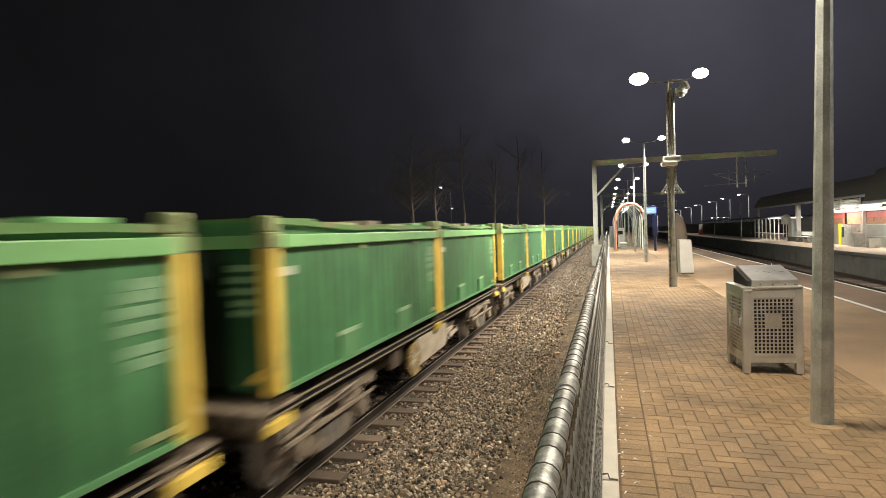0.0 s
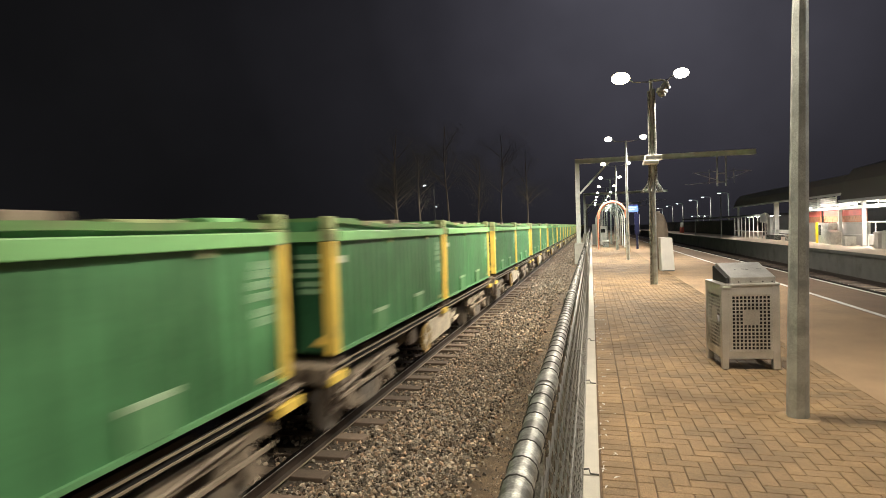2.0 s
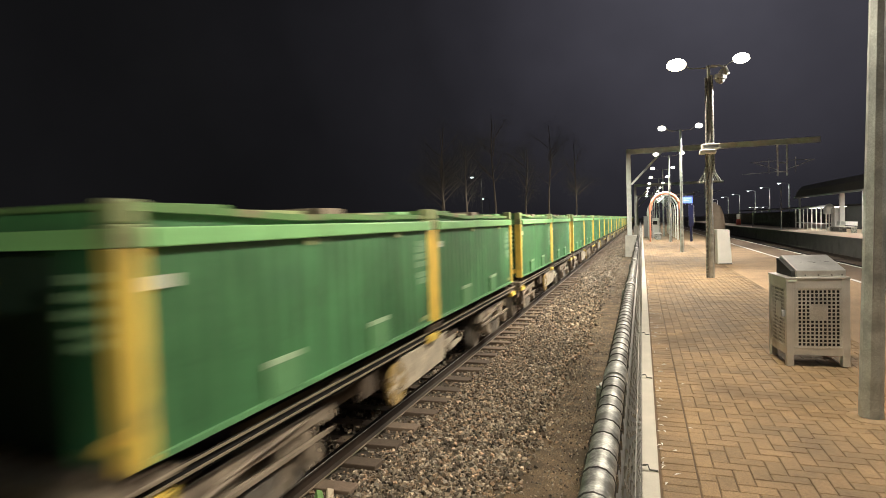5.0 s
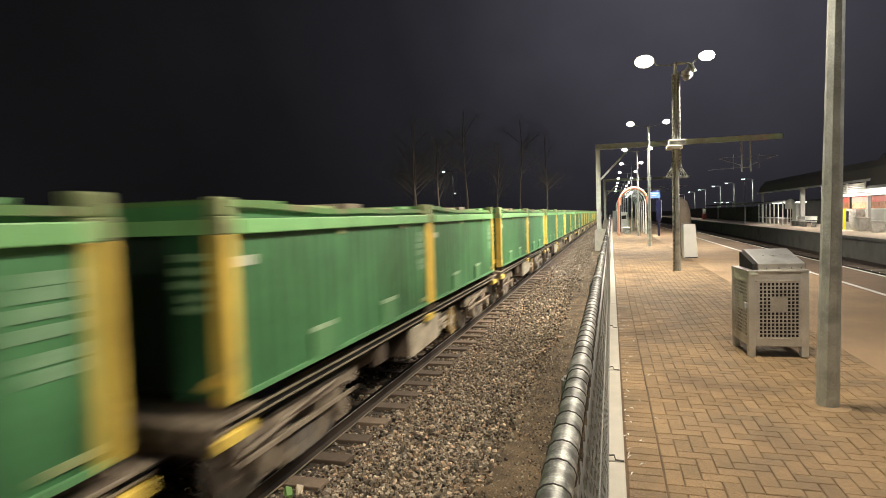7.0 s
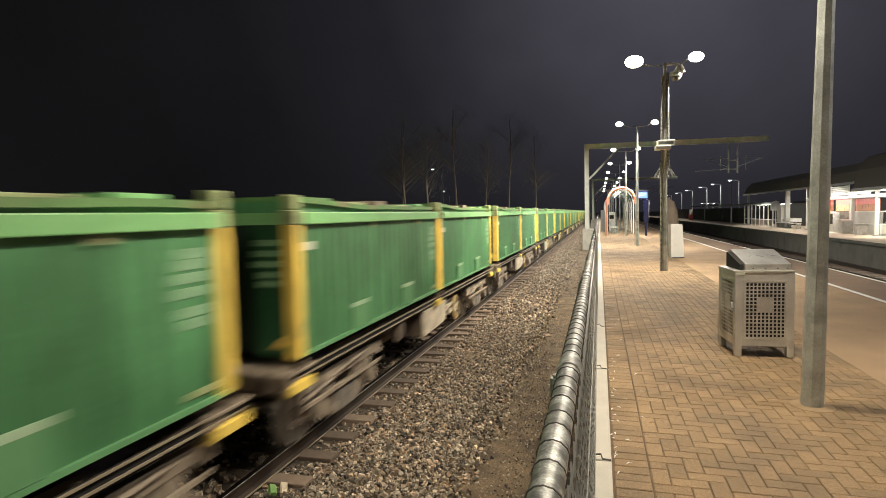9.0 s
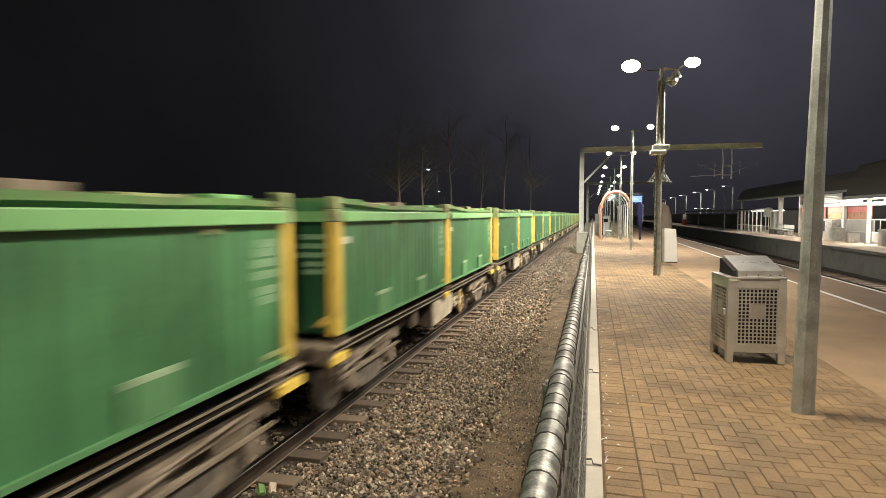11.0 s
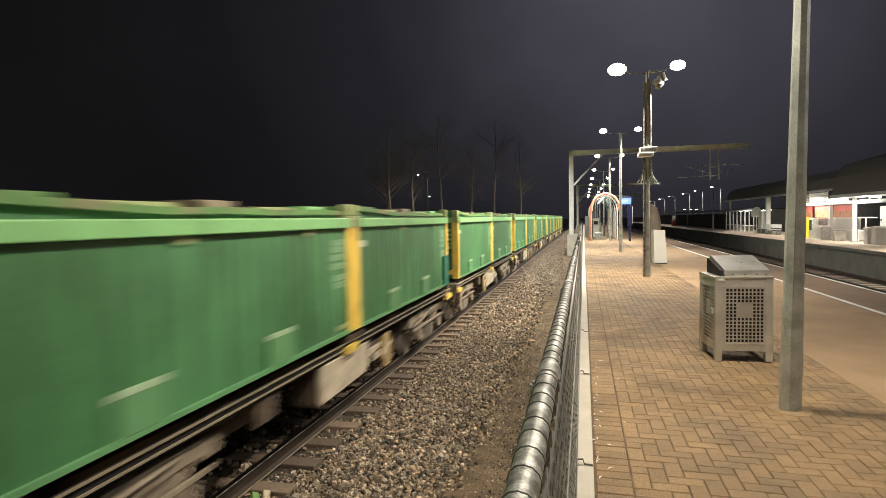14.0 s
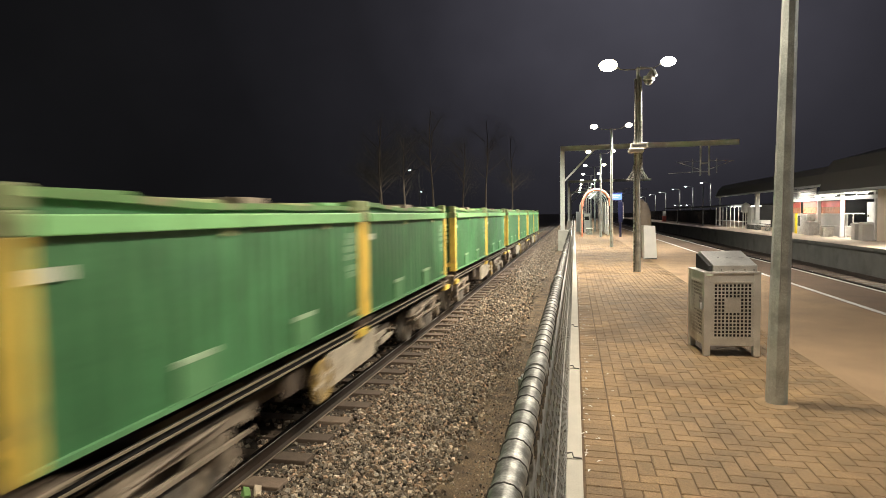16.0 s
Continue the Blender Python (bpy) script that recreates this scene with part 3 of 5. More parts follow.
for i in range(560):
    y0, side = 0.2 + i * 0.058, 0.0028 * (1 if i % 2 else -1)
    pts = [(MESH_X - 0.016 * k / 19 + side * (1 if k % 2 else -1) + random.uniform(-0.002, 0.002), y0 + (0.031 if k % 2 else -0.031), 0.03 + k * 0.0585) for k in range(20)]
    mesh.tube(pts, 0.0033, 3, caps=False)
helix = [(MESH_X + 0.012 * math.cos(w), 2.4 + w * 0.0085, 0.045 + 0.012 * math.sin(w)) for w in np.arange(0, 1000, 0.8)]
part("bottom_tie_wire", Build().tube(helix, 0.0032, 4), M["wire"], fence, "twisted wire along the foot of the mesh")
for y in (2.95, 5.35, 7.75, 10.15):
    part("kerb_hook", Build().tube([(MESH_X, y - 1.16, 0.03), (-0.07, y - 1.18, 0.045), (-0.06, y - 1.2, 0.02), (-0.005, y - 1.2, 0.016)], 0.006, 6), M["wire_dark"], fence, "dark wire hook over a kerb joint")
tagged(part("chain_link_mesh", mesh, M["wire"], fence), kind="stuff")


# ---- station lamps ----
def glare_lens(x, z, rx, rz):
    """A rounded lens swollen to its glare, so it bulges above and below the rim of its lantern."""
    b = Build()
    rings = [(math.cos(w), math.sin(w)) for w in np.linspace(-1.45, 1.45, 9)]
    for r, h in rings:
        b.v += [Vector((x + rx * r * math.cos(w), 0.8 * rx * r * math.sin(w), z + rz * h)) for w in np.linspace(0, 2 * math.pi, 18, endpoint=False)]
    b.f = [(o * 18 + i, o * 18 + (i + 1) % 18, (o + 1) * 18 + (i + 1) % 18, (o + 1) * 18 + i) for o in range(8) for i in range(18)]
    b.f += [tuple(range(17, -1, -1)), tuple(range(144, 162))]
    return b


def lamp_head(parent, side, warm=False, arm_z=5.66, size=0.22):
    """Thin swept outreach arm with a lantern whose bright, glare-sized lens hides its shell."""
    s = side
    arm = part("lamp_arm", Build().tube([(0, 0, arm_z), (0.30 * s, 0, arm_z + 0.015), (0.46 * s, 0, arm_z + 0.03), (0.56 * s, 0, arm_z + 0.10), (0.66 * s, 0, arm_z + 0.15)], 0.016, 8), M["galv"], parent, smooth=True)
    prof = [(0.80 + u * size, 0.165 + w * size) for u, w in ((-0.75, -0.05), (-0.60, 0.28), (0, 0.48), (0.60, 0.28), (0.75, -0.05), (0.6, -0.1))]
    part("lantern", Build().prism([(s * u, arm_z + w) for u, w in prof], "y", -0.3 * size, 0.3 * size), M["grey"], parent, bevel=0.01)
    part("lens", glare_lens(s * 0.80, arm_z + 0.165, size, size * 0.66), M["lamp_warm" if warm else "lamp_on"], arm, "lit lamp lens swollen to the size of its glare", smooth=True)


def lamp_post(y, x=1.69, top=5.68, r0=0.089, r1=0.046, warm=False):
    lp = thing("lamp_post", "octagonal galvanised platform lamp post with two lit lanterns", "lamp post", "platform lamp posts", at=pose(x, y, deck(x)))
    part("pole", Build().tube([(0, 0, -0.02), (0, 0, 1.9), (0, 0, 3.8), (0, 0, top)], [r0, r0 * 2 / 3 + r1 / 3, r0 / 3 + r1 * 2 / 3, r1], 8, turn=math.pi / 8), M["galv_pole"], lp)
    part("mortar_ring", Build().tube([(0, 0, -0.03), (0, 0, 0.004), (0, 0, 0.012)], [r0 + 0.10, r0 + 0.085, r0 + 0.02], 14), M["mortar"], lp, "sandy mortar ring round the foot")
    part("pole_cap", Build().tube([(0, 0, top), (0, 0, top + 0.03), (0, 0, top + 0.05)], [r1 * 1.05, r1, 0.02], 8), M["galv"], lp)
    # Sizes follow the glare round each lamp, wider than a bare lens.
    lamp_head(lp, -1, warm, size=0.26 if warm else 0.18)
    lamp_head(lp, 1, size=0.21 if warm else 0.17)
    return lp


POSTS = [-18.6, -6.4, 5.76, 17.66, 29.9, 42.1, 54.2, 66.3, 78.4, 90.5, 102.6, 114.7, 126.8]
LEFT_HEADS, RIGHT_HEADS = (1.05, 1.12, 0.92, 2.3, 2.4), (0.2, 0.36, 0.35, 1.05, 1.5)   # light factor of each post's head, lower on the near posts
made_posts = []
for i, y in enumerate(POSTS):
    lp = lamp_post(y, warm=y < 20)
    made_posts.append(lp)
    area_lamp("lamp_light", 1.69 - 0.80, y, 5.52, LAMP_WATTS * LEFT_HEADS[min(i, 4)], WARM if y < 20 else COOL, tilt=31 if y < 10 else 44)
    if y < 50:
        area_lamp("lamp_light", 1.69 + 0.80, y, 5.52, LAMP_WATTS * RIGHT_HEADS[min(i, 4)], COOL, tilt=-10)

p1, p2 = made_posts[2], made_posts[3]
p1.matrix_basis = pose(1.69, 5.76, deck(1.69), 0, 1.0, 0)
part("door_seam", Build().box(-0.03, -0.024, -0.0842, -0.074, 1.0, 1.9), M["grey"], p1)
for z in (4.22, 4.34):
    part("strap", Build().tube([(0, 0, z), (0, 0, z + 0.018)], 0.060, 8, turn=math.pi / 8), M["wire_dark"], p1)
part("conduit", Build().tube([(0.092, -0.05, 2.9), (0.072, -0.04, 5.45)], 0.034, 8), M["galv"], p2, smooth=True)
part("conduit", Build().tube([(-0.10, -0.05, 0.0), (-0.068, -0.04, 5.40)], 0.031, 8), M["galv"], p2, smooth=True)
loud = part("junction_box", Build().box(-0.2, 0.24, -0.2, 0.12, 3.48, 3.62).box(-0.26, 0.14, -0.28, 0.1, 3.36, 3.46), M["white"], p2, "pale equipment housings clamped to the pole", bevel=0.015)
part("box_front", Build().box(-0.16, 0.2, -0.205, -0.2, 3.50, 3.57), M["grey"], loud)
for k in range(14):
    w = 2 * math.pi * k / 14
    c, s = math.cos(w), math.sin(w)
    part("climb_guard_spike", Build().tube([(0.11 * c, 0.11 * s, 3.02), (0.14 * c, 0.14 * s, 2.85), (0.30 * c, 0.30 * s, 2.60)], 0.014, 5), M["galv"], p2)
cctv = thing("dome_camera", "white dome security camera hung from a lamp post arm", "security camera", at=pose(1.69, 17.66, deck(1.69)))
part("bracket", Build().tube([(0.05, -0.05, 5.70), (0.34, -0.05, 5.66), (0.40, -0.05, 5.58)], 0.03, 8).tube([(0.38, -0.05, 5.62), (0.46, -0.05, 5.42)], 0.07, 8), M["white"], cctv, smooth=True)
part("housing", Build().tube([(0.36, -0.05, 5.60), (0.31, -0.05, 5.44), (0.29, -0.05, 5.42), (0.28, -0.05, 5.33)], [0.05, 0.09, 0.15, 0.155], 14), M["white"], cctv, smooth=True)
part("dome", Build().tube([(0.28, -0.05, 5.33), (0.28, -0.05, 5.28), (0.28, -0.05, 5.23), (0.28, -0.05, 5.20)], [0.13, 0.12, 0.08, 0.02], 14), M["grey"], cctv, "smoked dome", smooth=True)


# ---- litter bin ----
def make_bin():
    W, Dp, H = 0.63, 0.66, 0.985
    ob = thing("litter_bin", "brushed stainless steel litter bin with perforated panels and a sloping hood", "litter bin", at=pose(1.43, 7.49, deck(1.5) + 0.002, 0, 0, 5.0))
    part("liner", Build().box(0.05, W - 0.05, 0.05, Dp - 0.05, 0.14, H - 0.02), M["black"], ob, "black inner liner")
    for x in (0, W - 0.075):
        for y in (0, Dp - 0.075):
            part("corner_leg", Build().box(x, x + 0.075, y, y + 0.075, 0, H - 0.012), M["stainless"], ob, bevel=0.006)
    part("top_frame", Build().box(-0.004, W + 0.004, -0.004, Dp + 0.004, H - 0.014, H + 0.008), M["stainless"], ob, bevel=0.004)

    def panel(m, w):
        pn = Build()
        x0, x1, z0, z1 = 0.115, w - 0.095, 0.225, 0.855
        pn.box(0.07, w - 0.07, 0.006, 0.02, z1 + 0.015, H - 0.015, m)
        low = Build().box(0.07, w - 0.07, 0.006, 0.02, 0.125, z0 - 0.015, m)
        nx, nz = 10, 15
        dx, dz = (x1 - x0) / nx, (z1 - z0) / nz
        us = [0.07] + [x0 + (i + e) * dx for i in range(nx) for e in (0.18, 0.82)] + [w - 0.07]
        ws = [z0 - 0.012] + [z0 + (k + e) * dz for k in range(nz) for e in (0.16, 0.84)] + [z1 + 0.012]
        lattice = Build()
        lattice.v = [(m or Matrix()) @ Vector((u, y, w)) for y in (0.009, 0.014) for w in ws for u in us]
        nu, layer = len(us), len(us) * len(ws)
        for k in range(len(ws) - 1):
            for i in range(nu - 1):
                q = k * nu + i
                c = (q, q + 1, q + nu + 1, q + nu)
                if i % 2 and k % 2 and not (6 <= i <= 14 and 15 <= k <= 22):
                    lattice.f += [(c[e], c[(e + 1) % 4], c[(e + 1) % 4] + layer, c[e] + layer) for e in range(4)]
                else:
                    lattice.f += [c, tuple(e + layer for e in c[::-1])]
        ob2 = part("perforated_panel", lattice, M["stainless"], ob, "perforated steel panel")
        part("panel_band", pn, M["stainless"], ob2)
        part("panel_band", low, M["stainless"], ob2)
        part("panel_trim", Build().box(x0 - 0.02, x1 + 0.02, 0.003, 0.012, z1 + 0.01, z1 + 0.022, m).box(x0 - 0.02, x1 + 0.02, 0.003, 0.012, z0 - 0.022, z0 - 0.01, m).box(x0 - 0.022, x0 - 0.01, 0.003, 0.012, z0 - 0.02, z1 + 0.02, m).box(x1 + 0.01, x1 + 0.022, 0.003, 0.012, z0 - 0.02, z1 + 0.02, m), M["stainless"], ob2)

    panel(None, W)
    panel(pose(0, Dp, 0, 0, 0, -90), Dp)
    panel(pose(W, 0, 0, 0, 0, 90), Dp)
    hood = Build().prism([(0.03, H + 0.008), (Dp - 0.03, H + 0.008), (Dp - 0.03, H + 0.205), (Dp - 0.1, H + 0.22), (0.03, H + 0.085)], "x", 0.11, W - 0.03)
    hd = part("hood", hood, M["stainless"], ob, "sloping steel hood", bevel=0.008)
    part("opening", Build().prism([(0.07, H + 0.012), (Dp - 0.07, H + 0.012), (Dp - 0.07, H + 0.185), (Dp - 0.11, H + 0.19), (0.07, H + 0.075)], "x", 0.07, 0.108), M["black"], hd, "dark side opening")
    for x in (0.2, 0.33, 0.46, 0.56):
        part("rivet", Build().tube([(x, 0.025, H + 0.03), (x, 0.035, H + 0.03)], 0.008, 8), M["wire_dark"], hd)
    part("lock", Build().box(-0.03, 0.0, 0.05, 0.09, 0.55, 0.62), M["grey"], ob, bevel=0.006)
    part("name_plate", Build().box(0.02, 0.10, -0.008, -0.004, H - 0.035, H - 0.016), M["white_mark"], ob)
    scr = Build()
    for x, y, a in ((0.25, 0.3, 60), (0.33, 0.3, 115), (0.38, 0.28, 55), (0.45, 0.33, 70), (0.5, 0.3, 120)):
        zz = H + 0.085 + (y - 0.03) * 0.135 / (Dp - 0.13) + 0.003
        scr.box(-0.05, 0.05, -0.003, 0.003, 0, 0.002, pose(x, y, zz, 15, 0, a))
    part("scratch_mark", scr, M["wire_dark"], hd, "scratched marks")
    return ob


make_bin()


# ---- platform things further along ----
board = thing("equipment_cabinet", "white sloping-fronted cabinet standing on the platform", "cabinet", at=pose(2.62, 22.7, deck(2.62), 0, 0, 4))
part("body", Build().prism([(-0.20, 0), (0.25, 0), (0.18, 1.2), (-0.22, 1.22)], "y", 0.0, 0.5), M["white"], board, bevel=0.012)
part("plinth", Build().box(-0.18, 0.24, -0.01, 0.48, -0.01, 0.03), M["black"], board)
cover = thing("covered_machine", "machine wrapped in a grey-brown cover with a rounded top", "machine", at=pose(2.55, 23.9, deck(2.55)))
part("cover", Build().tube([(0, 0, 0), (0, 0, 1.3), (0, 0, 1.7), (-0.04, 0, 2.0), (-0.10, 0, 2.14), (-0.14, 0, 2.17)], [0.27, 0.26, 0.22, 0.16, 0.08, 0.02], 16), M["brown_cover"], cover, smooth=True)
totem = thing("information_totem", "dark blue information totem with a lit header sign", "sign", at=pose(3.04, 42.9, deck(3.04)))
part("post", Build().box(-0.07, 0.07, -0.05, 0.05, 0, 1.1), M["blue"], totem)
part("panel", Build().box(-0.16, 0.16, -0.06, 0.06, 1.0, 2.45), M["blue"], totem, bevel=0.02)
part("edge_light", Build().box(0.165, 0.20, -0.03, 0.03, 1.2, 2.4), M["white"], totem)
hd = thing("hanging_sign", "lit blue overhead information sign", "sign", at=pose(2.86, 43.6, deck(2.86)))
part("housing", Build().box(-0.36, 0.36, -0.05, 0.05, 2.52, 3.1), M["blue"], hd, bevel=0.01)
part("display", Build().box(-0.33, 0.33, -0.056, -0.052, 2.58, 3.0), M["screen"], hd, "lit blue display")
part("pole", Build().tube([(0.30, 0.06, 0), (0.30, 0.06, 2.6)], 0.03, 8), M["galv"], hd)
part("text_line", Build().box(-0.28, 0.2, -0.06, -0.058, 2.84, 2.88).box(-0.28, 0.1, -0.06, -0.058, 2.72, 2.76), M["white_mark"], hd)


def arch_shelter():
    sh = thing("arched_shelter", "arched platform shelter with an orange front hoop and pale ribs", "shelter", at=pose(1.42, 42.6, deck(1.4)))
    hw, spring, rise = 0.95, 2.15, 1.12
    for k in range(8):
        y = k * 3.1
        leg = 0.05
        for s in (-1, 1):
            part("column", Build().tube([(s * hw, y, 0), (s * hw, y, spring)], leg, 8), M["orange"] if k == 0 else M["white"], sh, smooth=True)
        arc = [(hw * math.cos(w), y, spring + rise * math.sin(w)) for w in np.linspace(0, math.pi, 17)]
        part("hoop", Build().tube(arc, 0.10 if k == 0 else 0.05, 8), M["orange"] if k == 0 else M["white"], sh, "orange hoop" if k == 0 else "", smooth=True)
    roof = Build()
    arc = [(0.97 * hw * math.cos(w), spring + 0.97 * rise * math.sin(w)) for w in np.linspace(0.35, math.pi - 0.35, 15)]
    roof.prism(arc + [(x * 0.985, z - 0.02) for x, z in arc[::-1]], "y", 1.2, 22)
    part("roof_sheet", roof, M["glass"], sh, "clear curved roof sheet")
    part("ceiling_tube", Build().tube([(0, 3, spring + rise - 0.18), (0, 20, spring + rise - 0.18)], 0.03, 8), M["tube"], sh, "lit tube under the roof")
    return sh


arch_shelter()
area_lamp("shelter_light", 1.42, 46.5, 3.05, 90, COOL, size=0.5)
bench = thing("platform_bench", "pale slatted bench inside the arched shelter", "bench", at=pose(1.05, 47.5, deck(1)))
part("seat", Build().box(-0.25, 0.25, -0.8, 0.8, 0.42, 0.48), M["white"], bench, bevel=0.01)
part("back", Build().box(-0.28, -0.24, -0.8, 0.8, 0.55, 0.95), M["white"], bench, bevel=0.01)
for y in (-0.65, 0.65):
    part("leg", Build().box(-0.22, 0.22, y - 0.03, y + 0.03, 0, 0.42), M["galv"], bench)
tb = thing("ticket_machine", "white ticket machine under the arched shelter", "ticket machine", at=pose(0.95, 52, deck(1)))
part("body", Build().box(-0.3, 0.3, -0.2, 0.2, 0, 1.6), M["white"], tb, bevel=0.03)
part("screen", Build().box(-0.18, 0.18, -0.206, -0.202, 1.05, 1.35), M["black"], tb)
cb = thing("signal_cabinet", "grey steel equipment cabinet beside the fence", "cabinet", at=pose(0.24, 52.5, 0))
part("body", Build().box(-0.17, 0.17, -0.3, 0.3, 0.1, 1.75), M["grey"], cb, bevel=0.02)
part("plinth", Build().box(-0.2, 0.2, -0.33, 0.33, 0, 0.1), M["concrete"], cb)
bd = thing("notice_board", "dark notice board with an orange edge by the shelter", "notice board", at=pose(0.5, 43.2, 0))
part("board", Build().box(-0.05, 0.1, -0.02, 0.02, 0.25, 2.1), M["dark_fence"], bd)
part("side_strip", Build().box(-0.09, -0.05, -0.03, 0.03, 0.0, 2.2), M["orange"], bd)


# ---- overhead line portals ----
def portal(y, bright="mast"):
    po = thing("overhead_line_portal", "grey steel portal carrying overhead line brackets across the tracks", "portal", "overhead line portals", at=pose(0, y, 0))
    part("footing", Build().box(-1.32, -0.46, -0.45, 0.45, -1.6, 0.30), M["concrete"], po, "concrete footing block", bevel=0.03)
    web = Build().box(-1.00, -0.94, -0.16, 0.16, 0.3, 6.9).box(-1.14, -1.11, -0.17, 0.17, 0.3, 6.9).box(-0.83, -0.80, -0.17, 0.17, 0.3, 6.9).box(-1.14, -0.80, -0.02, 0.02, 0.3, 6.9)
    part("mast", web, M[bright], po)
    part("mast_base_plate", Build().box(-1.25, -0.68, -0.25, 0.25, 0.30, 0.34), M["galv"], po)
    part("beam", Build().box(-1.14, 11.9, -0.14, 0.14, 6.87, 6.91).box(-1.14, 11.9, -0.14, 0.14, 6.53, 6.57).box(-1.1, 11.9, -0.02, 0.02, 6.57, 6.87), M["mast"], po)
    part("brace", Build().tube([(-0.80, 0, 4.2), (1.45, 0, 6.56)], 0.10, 4, turn=math.pi / 4), M[bright], po)
    for x in (9.22, 9.82):
        part("drop_tube", Build().tube([(x, 0, 4.3), (x, 0, 6.55)], 0.06, 8), M["mast"], po)
    for z in (4.55, 5.2):
        part("drop_cross", Build().box(9.2, 9.85, -0.04, 0.04, z, z + 0.09), M["grey"], po)
    for s, x0 in ((-1, 9.22), (1, 9.82)):
        part("cantilever", Build().tube([(x0, 0, 4.75), (x0 + s * 1.6, 0, 5.35)], 0.03, 6).tube([(x0, 0, 5.4), (x0 + s * 1.75, 0, 5.36)], 0.025, 6).tube([(x0 + s * 0.55, 0, 4.5), (x0 + s * 0.55, 0, 5.6)], 0.03, 6), M["grey"], po)
    part("registration_arm", Build().tube([(9.22, 0, 4.62), (6.95, 0, 4.52)], 0.03, 6), M["grey"], po)
    return po


portal(48.26)
portal(100.0)
portal(152.0)


# ---- opposite platform: canopy, station building, fittings ----
def canopy(y0, y1, x0, z0, rise, run, name_label):
    ca = thing("station_canopy", name_label, "canopy", "platform canopies")
    prof = [(x0, z0), (x0 + 0.25, z0 + rise * 0.45), (x0 + 0.7, z0 + rise * 0.75), (x0 + run * 0.6, z0 + rise), (x0 + run, z0 + rise * 1.02), (x0 + run, z0 + rise * 0.95), (x0 + run * 0.6, z0 + rise * 0.9), (x0 + 0.9, z0 + 0.25), (x0 + 0.2, z0)]
    part("roof", Build().prism(prof, "y", y0, y1), M["roof"], ca)
    part("gutter", Build().box(x0 - 0.06, x0 + 0.1, y0, y1, z0 - 0.08, z0 + 0.05), M["grey"], ca)
    return ca


canopy(39.3, 66.5, 14.2, 3.05, 1.5, 4.5, "dark curved platform canopy with white gable louvres")
canopy(14.0, 38.9, 13.9, 2.62, 2.4, 5.0, "dark curved canopy over the station building")


def column(x, y, z1, w=0.16, mat="white"):
    c = thing("canopy_column", "white square canopy column", "column", "canopy columns", at=pose(x, y, -0.04))
    part("shaft", Build().box(-w / 2, w / 2, -w / 2, w / 2, 0, z1), M[mat], c, bevel=0.008)
    part("base", Build().box(-w * 0.8, w * 0.8, -w * 0.8, w * 0.8, 0, 0.05), M["grey"], c)


for y in (69.5, 56.0, 51.0, 42.7, 39.3, 35.2):
    column(15.3, y, 3.1 if y > 43 else 2.6, 0.32 if y == 56.0 else 0.18)

bl = thing("station_building", "lit station shelter building with red panels and white framing", "building")
part("back_wall", Build().box(19.0, 19.2, 14, 58, -0.04, 3.0), M["dark_fence"], bl)
part("lintel", Build().box(15.2, 15.36, 34.9, 51.0, 2.16, 2.36), M["white"], bl, "white lintel beam", bevel=0.01)
part("upper_beam", Build().box(15.24, 15.34, 34.9, 43.4, 2.50, 2.60), M["white"], bl, bevel=0.01)
for y in (35.4, 36.3, 37.4):
    part("beam_post", Build().box(15.25, 15.33, y - 0.05, y + 0.05, 2.36, 2.50), M["white"], bl)
for y0, y1 in ((43.3, 46.2), (46.5, 49.2)):
    lv = part("louvre_backing", Build().box(15.34, 15.36, y0, y1, 2.40, 3.02), M["grey"], bl)
    for y in (y0 - 0.08, y1):
        part("louvre_frame", Build().box(15.28, 15.32, y, y + 0.08, 2.36, 3.05), M["white"], lv)
    for k in range(5):
        part("louvre", Build().prism([(15.24, 2.44 + k * 0.12), (15.33, 2.50 + k * 0.12), (15.33, 2.52 + k * 0.12), (15.24, 2.465 + k * 0.12)], "y", y0, y1), M["white"], lv)
part("strip_light", Build().box(15.02, 15.08, 39.6, 42.6, 2.40, 2.47), M["tube"], bl, "lit strip light")
part("strip_light", Build().box(15.02, 15.08, 35.6, 36.6, 2.44, 2.49), M["tube"], bl, "lit strip light")
part("strip_light", Build().box(15.02, 15.08, 47.0, 49.0, 2.36, 2.41), M["tube"], bl, "lit strip light")
for y0, y1 in ((39.5, 42.8), (43.0, 46.0), (46.6, 48.6), (48.8, 51.6)):
    pn = part("poster_panel", Build().box(15.5, 15.56, y0, y1, 1.36, 1.76), M["ochre"], bl, "orange-brown patterned panel")
    part("poster_header", Build().box(15.49, 15.555, y0, y1, 1.764, 2.13), M["red"], pn, "red header strip")
part("lower_wall", Build().box(15.6, 15.7, 39.5, 43.9, -0.04, 1.36), M["panel_grey"], bl, "pale grey steel wall panel")
part("lower_wall", Build().box(15.6, 15.7, 46.6, 51.6, -0.04, 1.36), M["panel_grey"], bl, "pale grey steel wall panel")
part("wall_rail", Build().box(15.54, 15.6, 39.5, 43.9, 1.30, 1.37).box(15.54, 15.6, 39.5, 43.9, 0.58, 0.62).box(15.54, 15.6, 43.78, 43.9, -0.04, 1.30), M["white"], bl)
part("end_wall", Build().box(15.2, 19.0, 20.0, 34.9, -0.04, 2.65), M["beige"], bl, "beige rendered wall")
part("white_screen_wall", Build().box(15.5, 15.6, 34.95, 36.7, 0.7, 1.98), M["white"], bl, "white door panel")
part("door_latch", Build().box(15.47, 15.5, 36.5, 36.58, 1.2, 1.3), M["black"], bl)
